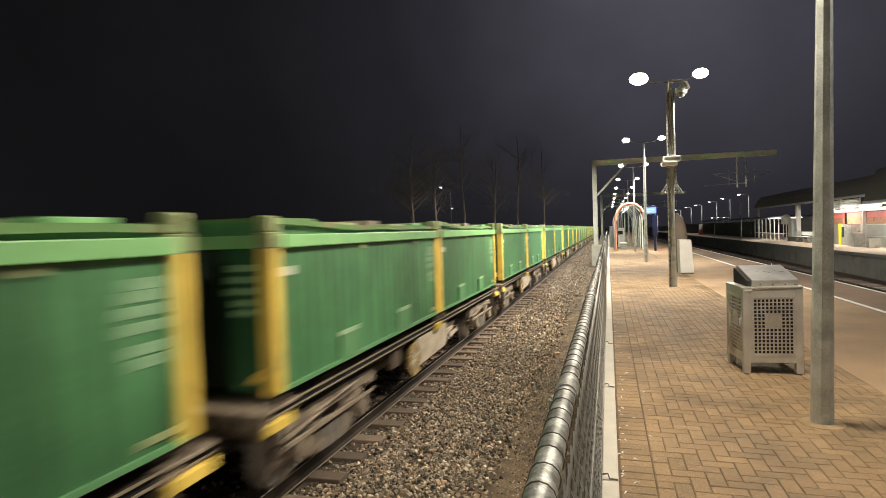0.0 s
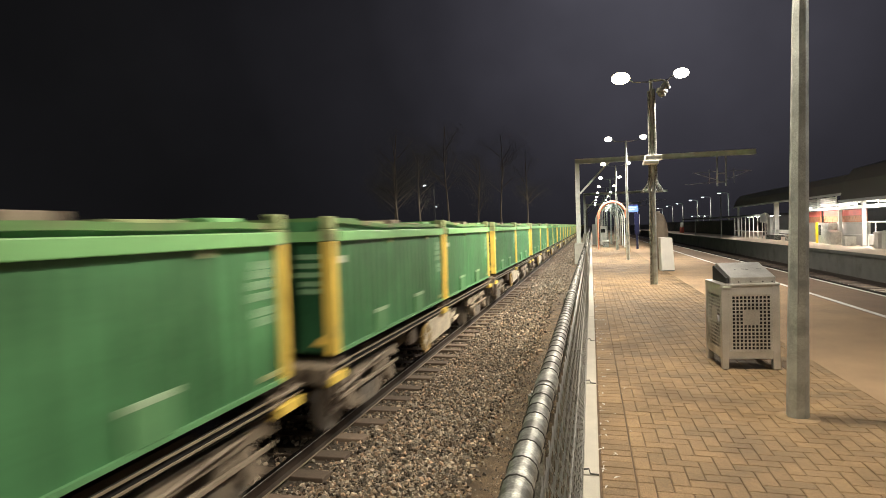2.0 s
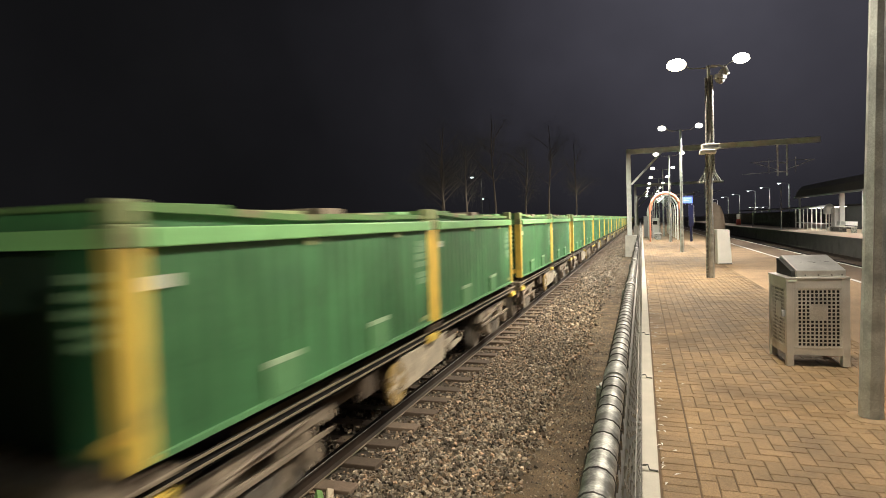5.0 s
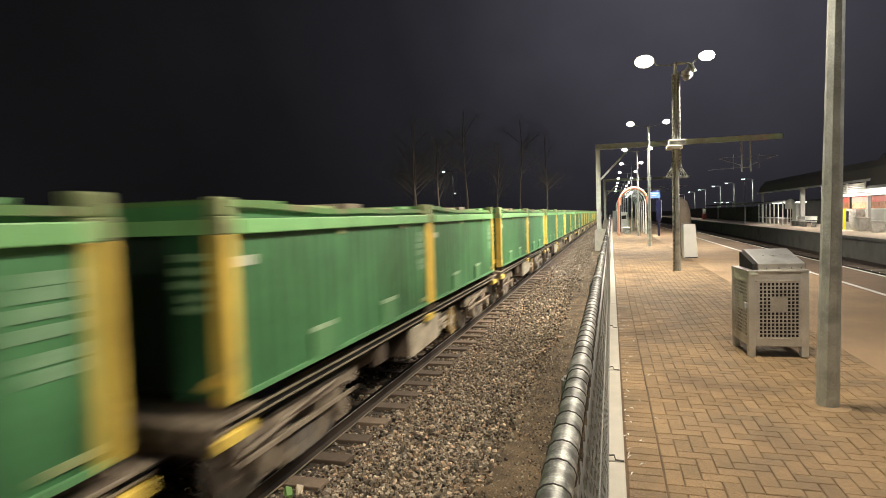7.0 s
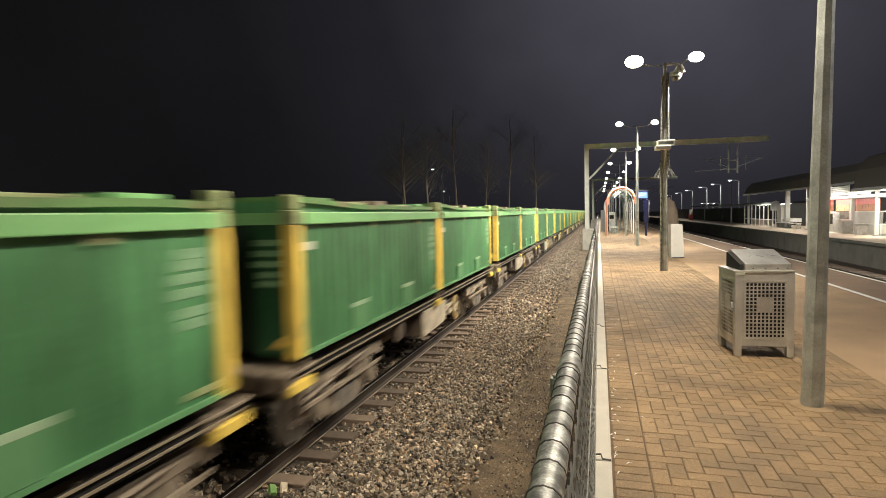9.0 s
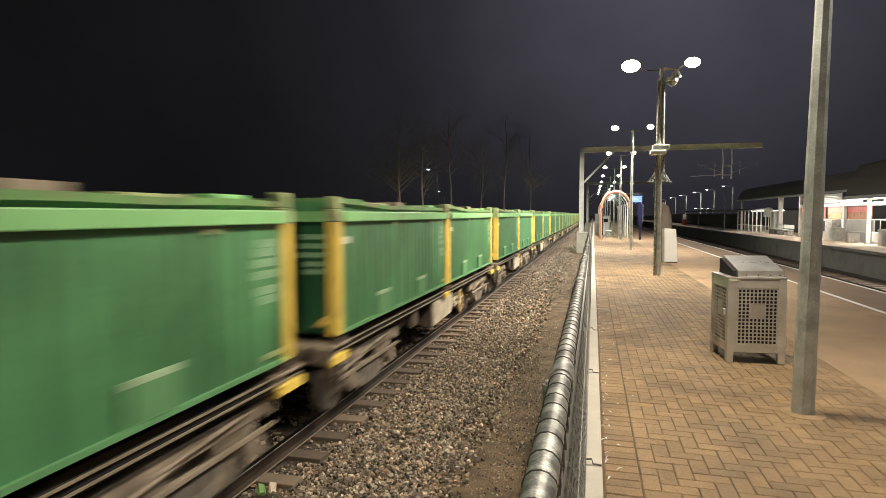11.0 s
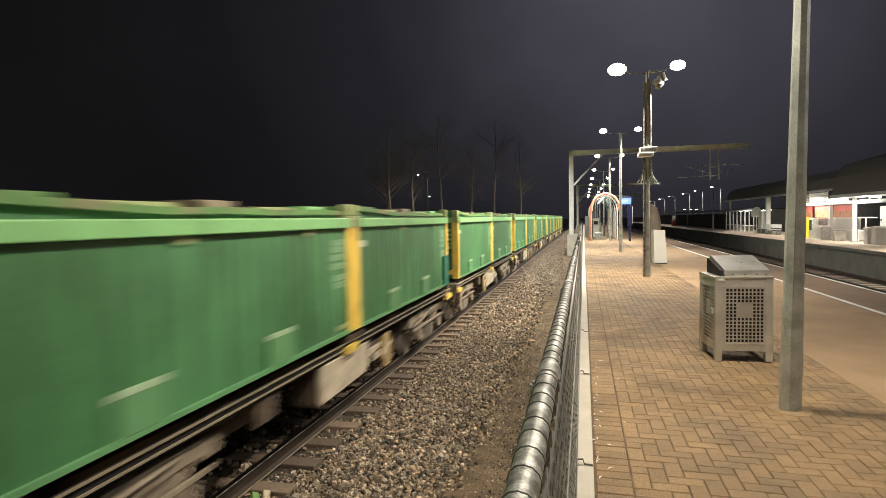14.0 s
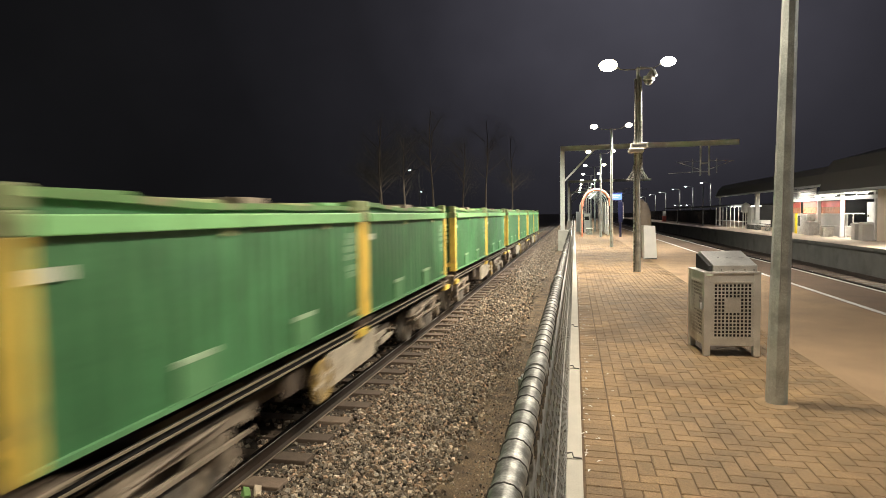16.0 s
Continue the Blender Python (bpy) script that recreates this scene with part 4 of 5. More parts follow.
part("gate_rail", Build().tube([(15.4, 36.8, 1.36), (15.4, 39.3, 1.36)], 0.03, 6).tube([(15.4, 38.1, 0.66), (15.4, 38.1, 1.36)], 0.03, 6), M["white"], bl)
part("gate_panel", Build().box(15.42, 15.45, 37.0, 39.0, 0.06, 0.60), M["panel_grey"], bl, "low grey panel in the gateway")
part("gate_panel_frame", Build().box(15.40, 15.46, 36.95, 39.1, 0.60, 0.66).box(15.40, 15.46, 36.92, 37.0, -0.04, 0.60).box(15.40, 15.46, 39.0, 39.08, -0.04, 0.60), M["white"], bl)
vm = thing("vending_machine", "grey vending machine with a dark window on the far platform", "vending machine", at=pose(15.35, 44.9, -0.04))
part("body", Build().box(-0.3, 0.3, -0.85, 0.85, 0, 1.36), M["stainless"], vm, bevel=0.03)
part("window", Build().box(-0.306, -0.302, 0.3, 0.75, 0.55, 1.25), M["black"], vm)
yp = thing("yellow_post", "bright yellow square post on the far platform", "post", at=pose(15.1, 46.1, -0.04))
part("shaft", Build().box(-0.07, 0.07, -0.09, 0.09, 0, 1.42), M["safety"], yp, bevel=0.01)
for y, w, h, mt in ((43.0, 1.0, 0.78, "stainless"), (40.6, 0.5, 0.48, "stainless"), (36.4, 0.55, 0.8, "panel_grey"), (35.5, 0.55, 0.85, "panel_grey")):
    b = thing("platform_bin", "squat metal bin on the far platform", "litter bin", "far platform bins", at=pose(15.0, y, -0.04))
    part("body", Build().box(-0.3, 0.3, -w / 2 * 0.9, w / 2 * 0.9, 0, h), M[mt], b, bevel=0.03)
    part("lid", Build().prism([(-w / 2, h), (w / 2, h), (w / 2, h + 0.05), (0, h + 0.12), (-w / 2, h + 0.05)], "x", -0.33, 0.33), M[mt], b)
for y0, y1 in ((52.0, 54.6), (54.8, 57.4)):
    b = thing("platform_bench", "white tubular bench on the far platform", "bench", "far platform benches", at=pose(15.0, (y0 + y1) / 2, -0.04))
    h = (y1 - y0) / 2
    part("seat", Build().box(-0.2, 0.2, -h, h, 0.42, 0.47), M["white"], b)
    part("back", Build().box(0.18, 0.22, -h, h, 0.55, 0.85), M["white"], b)
    for y in (-h + 0.1, h - 0.1):
        part("leg", Build().box(-0.18, 0.18, y - 0.03, y + 0.03, 0, 0.42), M["galv"], b)
wb = thing("white_cabinet", "white cabinet at the end of the far shelter", "cabinet", at=pose(15.3, 57.4, -0.04))
part("body", Build().box(-0.25, 0.25, -0.45, 0.45, 0.4, 1.95), M["white"], wb, bevel=0.02)
part("foot", Build().box(-0.2, 0.2, -0.4, 0.4, 0, 0.4), M["grey"], wb)

# waiting room further along, glazed with pale mullions
wr = thing("waiting_room", "glazed waiting room with white mullions and lit interior", "building")
part("roof", Build().box(15.2, 19, 58.5, 110, 2.05, 2.2), M["dark_fence"], wr)
part("fascia", Build().box(15.12, 15.2, 58.5, 95, 1.98, 2.10), M["grey"], wr)
part("inner_wall", Build().box(18.2, 18.3, 58.5, 72, -0.04, 2.05), M["dark_fence"], wr)
part("ceiling_light", Build().box(16.4, 16.6, 59.5, 70.5, 1.98, 2.03), M["tube"], wr, "lit ceiling strip")
for k in range(9):
    y = 58.7 + k * 1.55
    part("mullion", Build().box(15.25, 15.33, y, y + 0.10, -0.04, 2.05), M["white"], wr)
part("sill", Build().box(15.24, 15.34, 58.6, 71.2, 0.55, 0.62), M["white"], wr)
part("bollard_dome", Build().tube([(15.0, 58.3, 0.0), (15.0, 58.3, 1.4), (15.0, 58.3, 1.45), (15.0, 58.3, 1.95), (15.0, 58.3, 2.2), (15, 58.3, 2.3)], [0.05, 0.05, 0.42, 0.42, 0.26, 0.04], 14), M["white"], wr, smooth=True)
fs = thing("steel_fence", "dark steel palisade fence along the far platform", "fence")
for k in range(120):
    part("pale", Build().box(16.0, 16.03, 71.5 + k * 0.55, 71.5 + k * 0.55 + 0.40, -0.04, 1.75), M["dark_fence"], fs)
part("fence_rail", Build().box(16.03, 16.08, 71, 138, 0.3, 0.36).box(16.03, 16.08, 71, 138, 1.4, 1.46), M["dark_fence"], fs)
for k, y in enumerate((69.5, 86.0)):
    sp = thing("sign_post", "slim steel post on the far platform", "post", "far platform posts", at=pose(13.6, y, -0.04))
    part("pole", Build().tube([(0, 0, 0), (0, 0, 4.4 if k == 0 else 2.1)], 0.06, 8), M["grey"], sp)
hs = thing("help_point", "red and white help point on the far platform", "help point", at=pose(14.4, 104, -0.04))
part("base", Build().box(-0.3, 0.3, -0.3, 0.3, 0, 0.9), M["red"], hs, bevel=0.02)
part("top", Build().box(-0.25, 0.25, -0.25, 0.25, 0.9, 1.7), M["white"], hs, bevel=0.02)
area_lamp("canopy_light", 14.5, 38.0, 2.40, 150, COOL, size=1.0, tilt=-30)
area_lamp("canopy_light", 14.0, 45.0, 2.30, 150, COOL, size=1.0, tilt=-40)
area_lamp("canopy_light", 14.5, 52.5, 2.85, 170, COOL, size=1.0, tilt=-30)
area_lamp("canopy_light", 13.8, 62.0, 2.80, 110, COOL, size=0.6, tilt=-30)
area_lamp("canopy_light", 14.0, 27.0, 2.40, 563, COOL, size=1.5)


# ---- street lamps, trees and dark distance ----
def street_lamp(x, y, z, arm, on="lamp_far", shade="galv_pole"):
    """arm: how far the pole stands to the right of the head."""
    sl = thing("street_lamp", "tall galvanised street lamp with a lit head", "street lamp", "street lamps", at=pose(x, y, -1.6))
    h = z + 1.6
    part("pole", Build().tube([(arm, 0, 0), (arm, 0, h - 0.15), (arm * 0.8, 0, h), (0, 0, h + 0.06)], [0.11, 0.08, 0.06, 0.05], 8), M[shade], sl, smooth=True)
    part("head", Build().box(-0.42, 0.3, -0.17, 0.17, h, h + 0.10), M["grey"], sl, bevel=0.03)
    part("lens", Build().box(-0.30, 0.02, -0.12, 0.12, h - 0.07, h - 0.002), M[on], sl, "lit lens")


for y in (88.5, 101.0, 113.0, 130.0, 146.0, 166.0):
    street_lamp(17.3, y, 5.5, 1.0)
    area_lamp("street_light", 17.3, y, 5.3, 160, COOL)
for x, y in ((26.0, 150), (24.7, 150), (23.3, 150)):
    street_lamp(x, y, 3.0, 0.9)
# Poles left of the track are unlit; that darkness is in their colour.
street_lamp(-25.0, 90, 8.75, 1.4, shade="dark_fence")
street_lamp(-38.8, 150, 7.75, 1.4, shade="dark_fence")
area_lamp("street_light", -25.1, 90, 8.3, 330, COOL)
area_lamp("street_light", -39.0, 150, 7.2, 200, COOL)


def make_tree(seed, height):
    rng = random.Random(seed)
    tr = thing("tree", "tall eucalypt with a pale bare trunk and thin crown", "tree", "trees beyond the track")
    pts = [(0.25 * math.sin(k * 0.9 + seed), 0.2 * math.cos(k * 0.7 + seed), height * k / 7) for k in range(8)]
    tk = Build().tube(pts, [0.20 - 0.021 * k for k in range(8)], 8)
    tips = []
    for k in range(9):
        z = height * rng.uniform(0.35, 0.9)
        w, ln = rng.uniform(0, 6.28), rng.uniform(2.2, 4.5)
        b = Vector((pts[3][0], pts[3][1], z))
        mid = b + Vector((math.cos(w) * ln * 0.5, math.sin(w) * ln * 0.5, ln * 0.45))
        tip = b + Vector((math.cos(w) * ln, math.sin(w) * ln, ln * rng.uniform(0.7, 1.1)))
        tk.tube([b, mid, tip], [0.07, 0.045, 0.015], 5)
        tips += [mid, tip]
    tips.append(Vector(pts[-1]))
    part("trunk", tk, M["bark"], tr, smooth=True)
    v, f = [], []
    for _ in range(6500):
        c = rng.choice(tips) + Vector((rng.gauss(0, 1.0), rng.gauss(0, 1.0), rng.gauss(0.1, 0.9)))
        a = Vector((rng.gauss(0, 1), rng.gauss(0, 1), rng.gauss(0, 1))).normalized()
        d = Vector((rng.gauss(0, 0.5), rng.gauss(0, 0.5), -1)).normalized()
        s = rng.uniform(0.06, 0.15)
        k = len(v)
        v += [c - a * s * 0.3, c + d * s * 0.6 , c + a * s * 0.3 + d * s * 0.4, c + a * 0.2 * s - d * s * 0.5]
        f.append((k, k + 1, k + 2, k + 3))
    cr = joined("crown", [tuple(p) for p in v], f, M["leaf"])
    cr.parent = tr
    tagged(cr, kind="stuff")
    return tr


protos = [make_tree(s, h) for s, h in ((1, 19.0), (2, 16.0), (3, 21.0))]
TREES = [(-30.5, 92), (-27.5, 95), (-24.0, 100), (-33, 99), (-19.5, 106), (-16.5, 114), (-13.0, 126), (-36, 108)]
for i, (x, y) in enumerate(TREES):
    m = pose(x, y, -1.62, 0, 0, i * 73) 
    if i < 3:
        protos[i].matrix_basis = m
    else:
        copy_thing(protos[i % 3], m)


# ---- goods train ----
PITCH, V0, ACC, Y_START = 13.44, 19.155, 0.04, 5.36
WAGONS = range(-1, 27)


def train_y(k, t):
    return Y_START - V0 * t - 0.5 * ACC * t * t + k * PITCH - 0.19 * math.exp(-(((t - 6.8) / 2.2) ** 2)) - 0.07 * math.exp(-(((t - 2.3) / 0.9) ** 2))


def make_container():
    """A 20-foot tipping container; its origin is at the near lower edge of its length, on the centre line."""
    L, W = 6.06, 1.22
    c = thing("freight_container", "green bulk container with yellow corner posts and light green rail", "container", "containers on the goods train")
    for s in (-1, 1):
        # ribbed side sheet
        prof, n = [], 24
        step = (L - 0.36) / n
        for i in range(n):
            y = 0.18 + i * step
            prof += [(s * (W - 0.035), y), (s * (W - 0.035), y + step * 0.42), (s * (W - 0.041), y + step * 0.5), (s * (W - 0.041), y + step * 0.92)]
        prof += [(s * (W - 0.035), L - 0.18), (s * (W - 0.10), L - 0.18), (s * (W - 0.10), 0.18)]
        side = part("side_panel", Build().prism(prof, "z", 0.03, 1.52), M["green"], c)
        part("top_rail", Build().box(s * W - (0.13 if s > 0 else 0.038), s * W + (0.038 if s > 0 else 0.13), 0.172, L - 0.172, 1.495, 1.635), M["green_light"], c, "light green top rail", bevel=0.012)
        part("bottom_rail", Build().box(s * W - (0.09 if s > 0 else 0.0), s * W + (0.0 if s > 0 else 0.09), 0.16, L - 0.16, 0.0, 0.045), M["green_patch"], c)
        for y in (1.79, 3.92):
            pk = part("fork_pocket", Build().box(s * (W - 0.02) - 0.02, s * (W - 0.02) + 0.02, y - 0.27, y + 0.27, 0.05, 0.345), M["green_patch"], c, "lighter green pocket plate")
            part("pocket_ledge", Build().box(s * W - 0.012, s * W + 0.004, y - 0.29, y + 0.29, 0.345, 0.40), M["ledge"], pk, "pale green ledge strip")
        for z, w in ((1.30, 0.42), (1.21, 0.46), (1.10, 0.50), (0.98, 0.50), (0.82, 0.44), (0.72, 0.40)):
            part("marking_line", Build().box(s * (W - 0.033), s * (W - 0.030), L - 0.24 - w, L - 0.24, z - 0.042, z + 0.042), M["faded_mark"], side, "faded white painted marking")
        part("label_plate", Build().box(s * (W - 0.030), s * (W - 0.015), 0.17, 0.46, 1.20, 1.295), M["white_mark"], side, "white label plate")
        part("corner_mark", Build().box(s * (W - 0.032), s * (W - 0.022), L - 0.58, L - 0.2, 0.10, 0.16), M["cap"], side, "faded yellow corner mark")
        part("rail_lug", Build().box(s * (W - 0.03), s * (W - 0.005), 2.3, 2.44, 1.42, 1.50), M["cap"], side)
        part("rail_lug", Build().box(s * (W - 0.03), s * (W - 0.005), 4.6, 4.74, 1.42, 1.50), M["cap"], side)
        for y in (0, L - 0.17):
            x0, x1 = sorted((s * W, s * (W - 0.17)))
            post = part("corner_post", Build().box(x0, x1, y, y + 0.17, 0.0, 1.50), M["yellow"], c, "yellow corner post", bevel=0.012)
            part("corner_block", Build().box(x0 - 0.005, x1 + 0.005, y - 0.005, y + 0.175, 1.50, 1.66), M["cap"], post, "pale corner block", bevel=0.01)
            part("corner_cap", Build().box(x0 + 0.005, x1 - 0.005, y + 0.005, y + 0.165, 1.66, 1.83), M["cap"], post, "dusty raised corner cap", bevel=0.02)
    for y, o in ((0.05, -1), (L - 0.05, 1)):
        yi = y - o * 0.11
        e = part("end_panel", Build().box(-W + 0.17, W - 0.17, yi - 0.03, yi + 0.03, 0.03, 1.56), M["end_dark"], c, "recessed end wall with gap shade in its dark colour")
        for s in (-1, 1):
            x0, x1 = sorted((s * (W - 0.17), s * (W - 0.56)))
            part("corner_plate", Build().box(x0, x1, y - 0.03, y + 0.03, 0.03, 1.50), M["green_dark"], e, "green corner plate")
        part("end_rail", Build().box(-W + 0.17, W - 0.17, y - 0.05, y + 0.05, 1.50, 1.635), M["green_light"], e)
        for x in (-0.22, 0.22):
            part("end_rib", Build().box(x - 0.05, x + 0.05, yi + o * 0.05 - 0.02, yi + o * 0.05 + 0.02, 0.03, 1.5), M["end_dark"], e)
        for z, w in ((1.30, 0.34), (1.18, 0.36), (1.06, 0.38), (0.94, 0.3), (0.84, 0.3)):
            part("marking_line", Build().box(W - 0.20 - w, W - 0.20, y + o * 0.031 - 0.0015, y + o * 0.031 + 0.0015, z - 0.034, z + 0.034), M["faded_mark"], e, "faded white painted marking")
        part("latch", Build().prism([(W - 0.36, 0.12), (W - 0.18, 0.12), (W - 0.18, 0.26), (W - 0.26, 0.22)], "y", y + o * 0.03 - 0.02, y + o * 0.03 + 0.02), M["yellow"], e, "yellow latch plate")
    # sheet lid: it rides up at one end and sags onto the rail further along
    def sag(y):
        u = (y - 0.2) / (L - 0.4)
        return 1.668 + 0.085 * max(0.0, 1 - u / 0.42) ** 1.6 + 0.014 * math.sin(u * 9.0) ** 2

    ys = [0.2 + (L - 0.4) * k / 16 for k in range(17)]
    roof = part("roof", Build().prism([(y, sag(y) + 0.005) for y in ys] + [(y, sag(y) + 0.065) for y in reversed(ys)], "x", -W + 0.132, W - 0.132), M["lid"], c, "dusty green lid")
    part("lid_seal", Build().prism([(0.2, 1.5)] + [(L - 0.2, 1.5)] + [(y, sag(y) + 0.02) for y in reversed(ys)], "x", -W + 0.135, W - 0.135), M["green"], roof, "green inner lip under the lid")
    for s in (-1, 1):
        part("lid_rim", Build().prism([(y, sag(y)) for y in ys] + [(y, sag(y) + 0.062) for y in reversed(ys)], "x", s * (W - 0.10) - 0.03, s * (W - 0.10) + 0.03), M["lid"], roof)
    for y, w, h, mt in ((0.9, 0.7, 0.02, "lid"), (2.0, 0.9, 0.03, "cap"), (3.1, 0.5, 0.06, "bogie"), (4.2, 0.8, 0.025, "cap"), (5.2, 0.5, 0.035, "green_light")):
        z = sag(y) + 0.05
        part("hatch", Build().box(0.42, W - 0.16, y - w / 2, y + w / 2, z, z + 0.02 + h), M[mt], roof, bevel=0.01)
    return c


def make_bogie(parent, y):
    """A three-piece bogie; its origin lies on the rail top."""
    bg = part("bogie", Build().box(-0.9, 0.9, -0.16, 0.16, 0.42, 0.66).tube([(0, 0, 0.6), (0, 0, 0.86)], 0.2, 10), M["bogie"], parent, bevel=0.02)
    bg.matrix_basis = pose(0, y, 0)
    for s in (-1, 1):
        fx0, fx1 = s * 1.0 - 0.06, s * 1.0 + 0.06
        top = [(-1.42, 0.62), (-1.40, 0.76), (-1.30, 0.82), (-0.40, 0.84), (0.40, 0.84), (1.30, 0.82), (1.40, 0.76), (1.42, 0.62), (1.24, 0.62), (1.06, 0.68), (0.40, 0.66), (-0.40, 0.66), (-1.06, 0.68), (-1.24, 0.62)]
        low = [(-0.62, 0.60), (-0.46, 0.20), (0.46, 0.20), (0.62, 0.60), (0.50, 0.60), (0.36, 0.31), (-0.36, 0.31), (-0.50, 0.60)]
        part("side_frame", Build().prism(top, "x", fx0, fx1).prism(low, "x", fx0 + 0.004, fx1 - 0.004).box(fx0, fx1, -0.50, -0.38, 0.26, 0.71).box(fx0, fx1, 0.38, 0.50, 0.26, 0.71).prism([(-0.97, 0.36), (-0.73, 0.36), (-0.70, 0.70), (-1.0, 0.70)], "x", fx0 + 0.01, fx1 - 0.02).prism([(0.97, 0.36), (0.73, 0.36), (0.70, 0.70), (1.0, 0.70)], "x", fx0 + 0.01, fx1 - 0.02), M["bogie"], bg, "dusty cast side frame", bevel=0.012)
        part("side_bar", Build().box(s * 1.10 - 0.02, s * 1.10 + 0.02, -1.30, 1.25, 0.53, 0.57), M["bogie"], bg, "worn pull bar along the frame")
        part("brake_lever", Build().tube([(s * 1.09, -0.55, 0.72), (s * 1.09, 0.75, 0.80)], 0.022, 6).tube([(s * 1.08, -1.2, 0.62), (s * 1.08, -0.3, 0.70)], 0.03, 6), M["bogie"], bg)
        for yy in (-0.85, 0.85):
            part("axle_box", Build().tube([(s * 0.98, yy, 0.42), (s * 1.14, yy, 0.42)], 0.12, 12), M["bogie"], bg, smooth=True)
        for yy in (-0.2, 0.0, 0.2):
            part("spring", Build().tube([(s * 1.02, yy, 0.2), (s * 1.02, yy, 0.46)], 0.075, 10), M["wheel"], bg, smooth=True)
        part("brake_rod", Build().tube([(s * 0.92, -1.25, 0.5), (s * 0.92, 1.25, 0.44)], 0.025, 6), M["sill"], bg)
    for yy in (-0.85, 0.85):
        ws = Build().tube([(-0.9, 0, 0), (0.9, 0, 0)], 0.075, 10)
        for s in (-1, 1):
            ws.tube([(s * 0.685, 0, 0), (s * 0.70, 0, 0)], 0.45, 28)
            ws.tube([(s * 0.70, 0, 0), (s * 0.83, 0, 0)], [0.425, 0.415], 28)
            ws.box(s * 0.835 - 0.01, s * 0.835 + 0.01, -0.3, 0.3, -0.05, 0.05)
        w = part("wheelset", ws, M["wheel"], bg, "steel wheelset")
        w.matrix_basis = pose(0, yy, 0.42)
    return bg


def make_wagon(wheel_near):
    """wheel_near: the hand brake wheel stands before the equipment panel, else behind it."""
    w = thing("flat_wagon", "dusty skeletal container wagon on two bogies", "wagon", "wagons of the goods train")
    Y0, Y1 = -0.27, 12.39
    for s in (-1, 1):
        x = s * 1.2
        e0, e1 = sorted((s * 1.188, s * 1.206))
        part("side_sill", Build().box(e0, e1, Y0, Y1, 1.066, 1.084).box(e0, e1, Y0, Y1, 0.988, 1.006), M["sill"], w, "worn steel side sill")
        # Web in black: the shade between the sill edges is put into its colour.
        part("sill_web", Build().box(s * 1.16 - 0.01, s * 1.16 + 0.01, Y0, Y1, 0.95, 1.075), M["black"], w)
        part("solebar", Build().box(s * 0.95 - 0.04, s * 0.95 + 0.04, Y0 + 1.6, Y1 - 1.6, 0.86, 1.06), M["wagon"], w)
        for y in (Y0 + 0.01, Y1 - 0.51):
            pl = part("end_marker", Build().box(x - 0.06, x + 0.062, y, y + 0.50, 0.87, 0.97), M["yellow"], w, "yellow end marker plate", bevel=0.006)
        for y in (0.1, 5.9, 6.3, 12.1):
            part("twist_lock", Build().box(x - 0.09, x + 0.03, y - 0.08, y + 0.08, 1.085, 1.166), M["wagon"], w)
        part("mid_marker", Build().box(x - 0.02, x + 0.05, 5.72, 6.12, 0.93, 1.03), M["yellow"], w, "yellow sill marker")
        part("step", Build().box(x - 0.04, x + 0.04, -0.25, 0.05, 0.5, 0.54).box(x - 0.03, x + 0.03, -0.25, -0.22, 0.5, 0.95).box(x - 0.03, x + 0.03, 0.02, 0.05, 0.5, 0.95), M["wagon"], w)
        if s < 0:
            continue           # the brake gear hangs on one side only
        p0, p1 = (4.75, 6.72) if wheel_near else (5.02, 6.74)
        px = s * 1.13
        pan = part("equipment_panel", Build().prism([(p0, 0.42), (p1 - 0.12, 0.46), (p1, 0.56), (p1, 0.92), (p0, 0.92)], "x", px - 0.03, px + 0.03), M["cream"], w, "dusty cream equipment panel", bevel=0.01)
        ribs = Build()
        for k in range(9):
            ribs.box(px + s * 0.0300 - 0.0025, px + s * 0.0300 + 0.0025, p0 + 0.03, p1 - 0.1, 0.495 + k * 0.046, 0.513 + k * 0.046)
        part("panel_ribs", ribs, M["cream"], pan, "fine ribs pressed along the panel")
        part("panel_return", Build().box(px - s * 0.24 - 0.2, px - s * 0.24 + 0.2, p0, p0 + 0.03, 0.43, 0.92), M["wagon"], pan)
        for z, e0, e1 in ((0.58, 0.30, 0.92), (0.70, 0.08, 0.60)):
            part("panel_strut", Build().prism([(p1 + e0, z - 0.05), (p1 + e1, z + 0.01), (p1 + e1, z + 0.06), (p1 + e0, z + 0.05)], "x", px - 0.03, px + 0.02), M["cream"], pan)
        part("strut_hanger", Build().box(px - 0.10, px - 0.04, p1, p1 + 0.9, 0.74, 0.82), M["wagon"], pan)
        part("box_plate", Build().box(px - 0.06, px + 0.02, 3.50, 3.88, 0.66, 0.96), M["wagon"], w, "grey-brown box under the sill", bevel=0.01)
        hy = 4.52 if wheel_near else 7.62
        rim = [(px + s * 0.03, hy + 0.27 * math.cos(q), 0.60 + 0.27 * math.sin(q)) for q in np.linspace(0, 2 * math.pi, 23)]
        hw = part("hand_wheel", Build().tube(rim, 0.026, 6, caps=False).tube([(px - s * 0.02, hy, 0.60), (px + s * 0.02, hy, 0.60)], 0.245, 22), M["handwheel"], w, "faded yellow hand brake wheel", smooth=True)
        spokes = Build()
        for q in (20, 80, 140):
            spokes.box(-0.014, 0.014, -0.25, 0.25, -0.018, 0.018, pose(px + s * 0.03, hy, 0.60, q, 0, 0))
        part("spokes", spokes, M["cream"], hw)
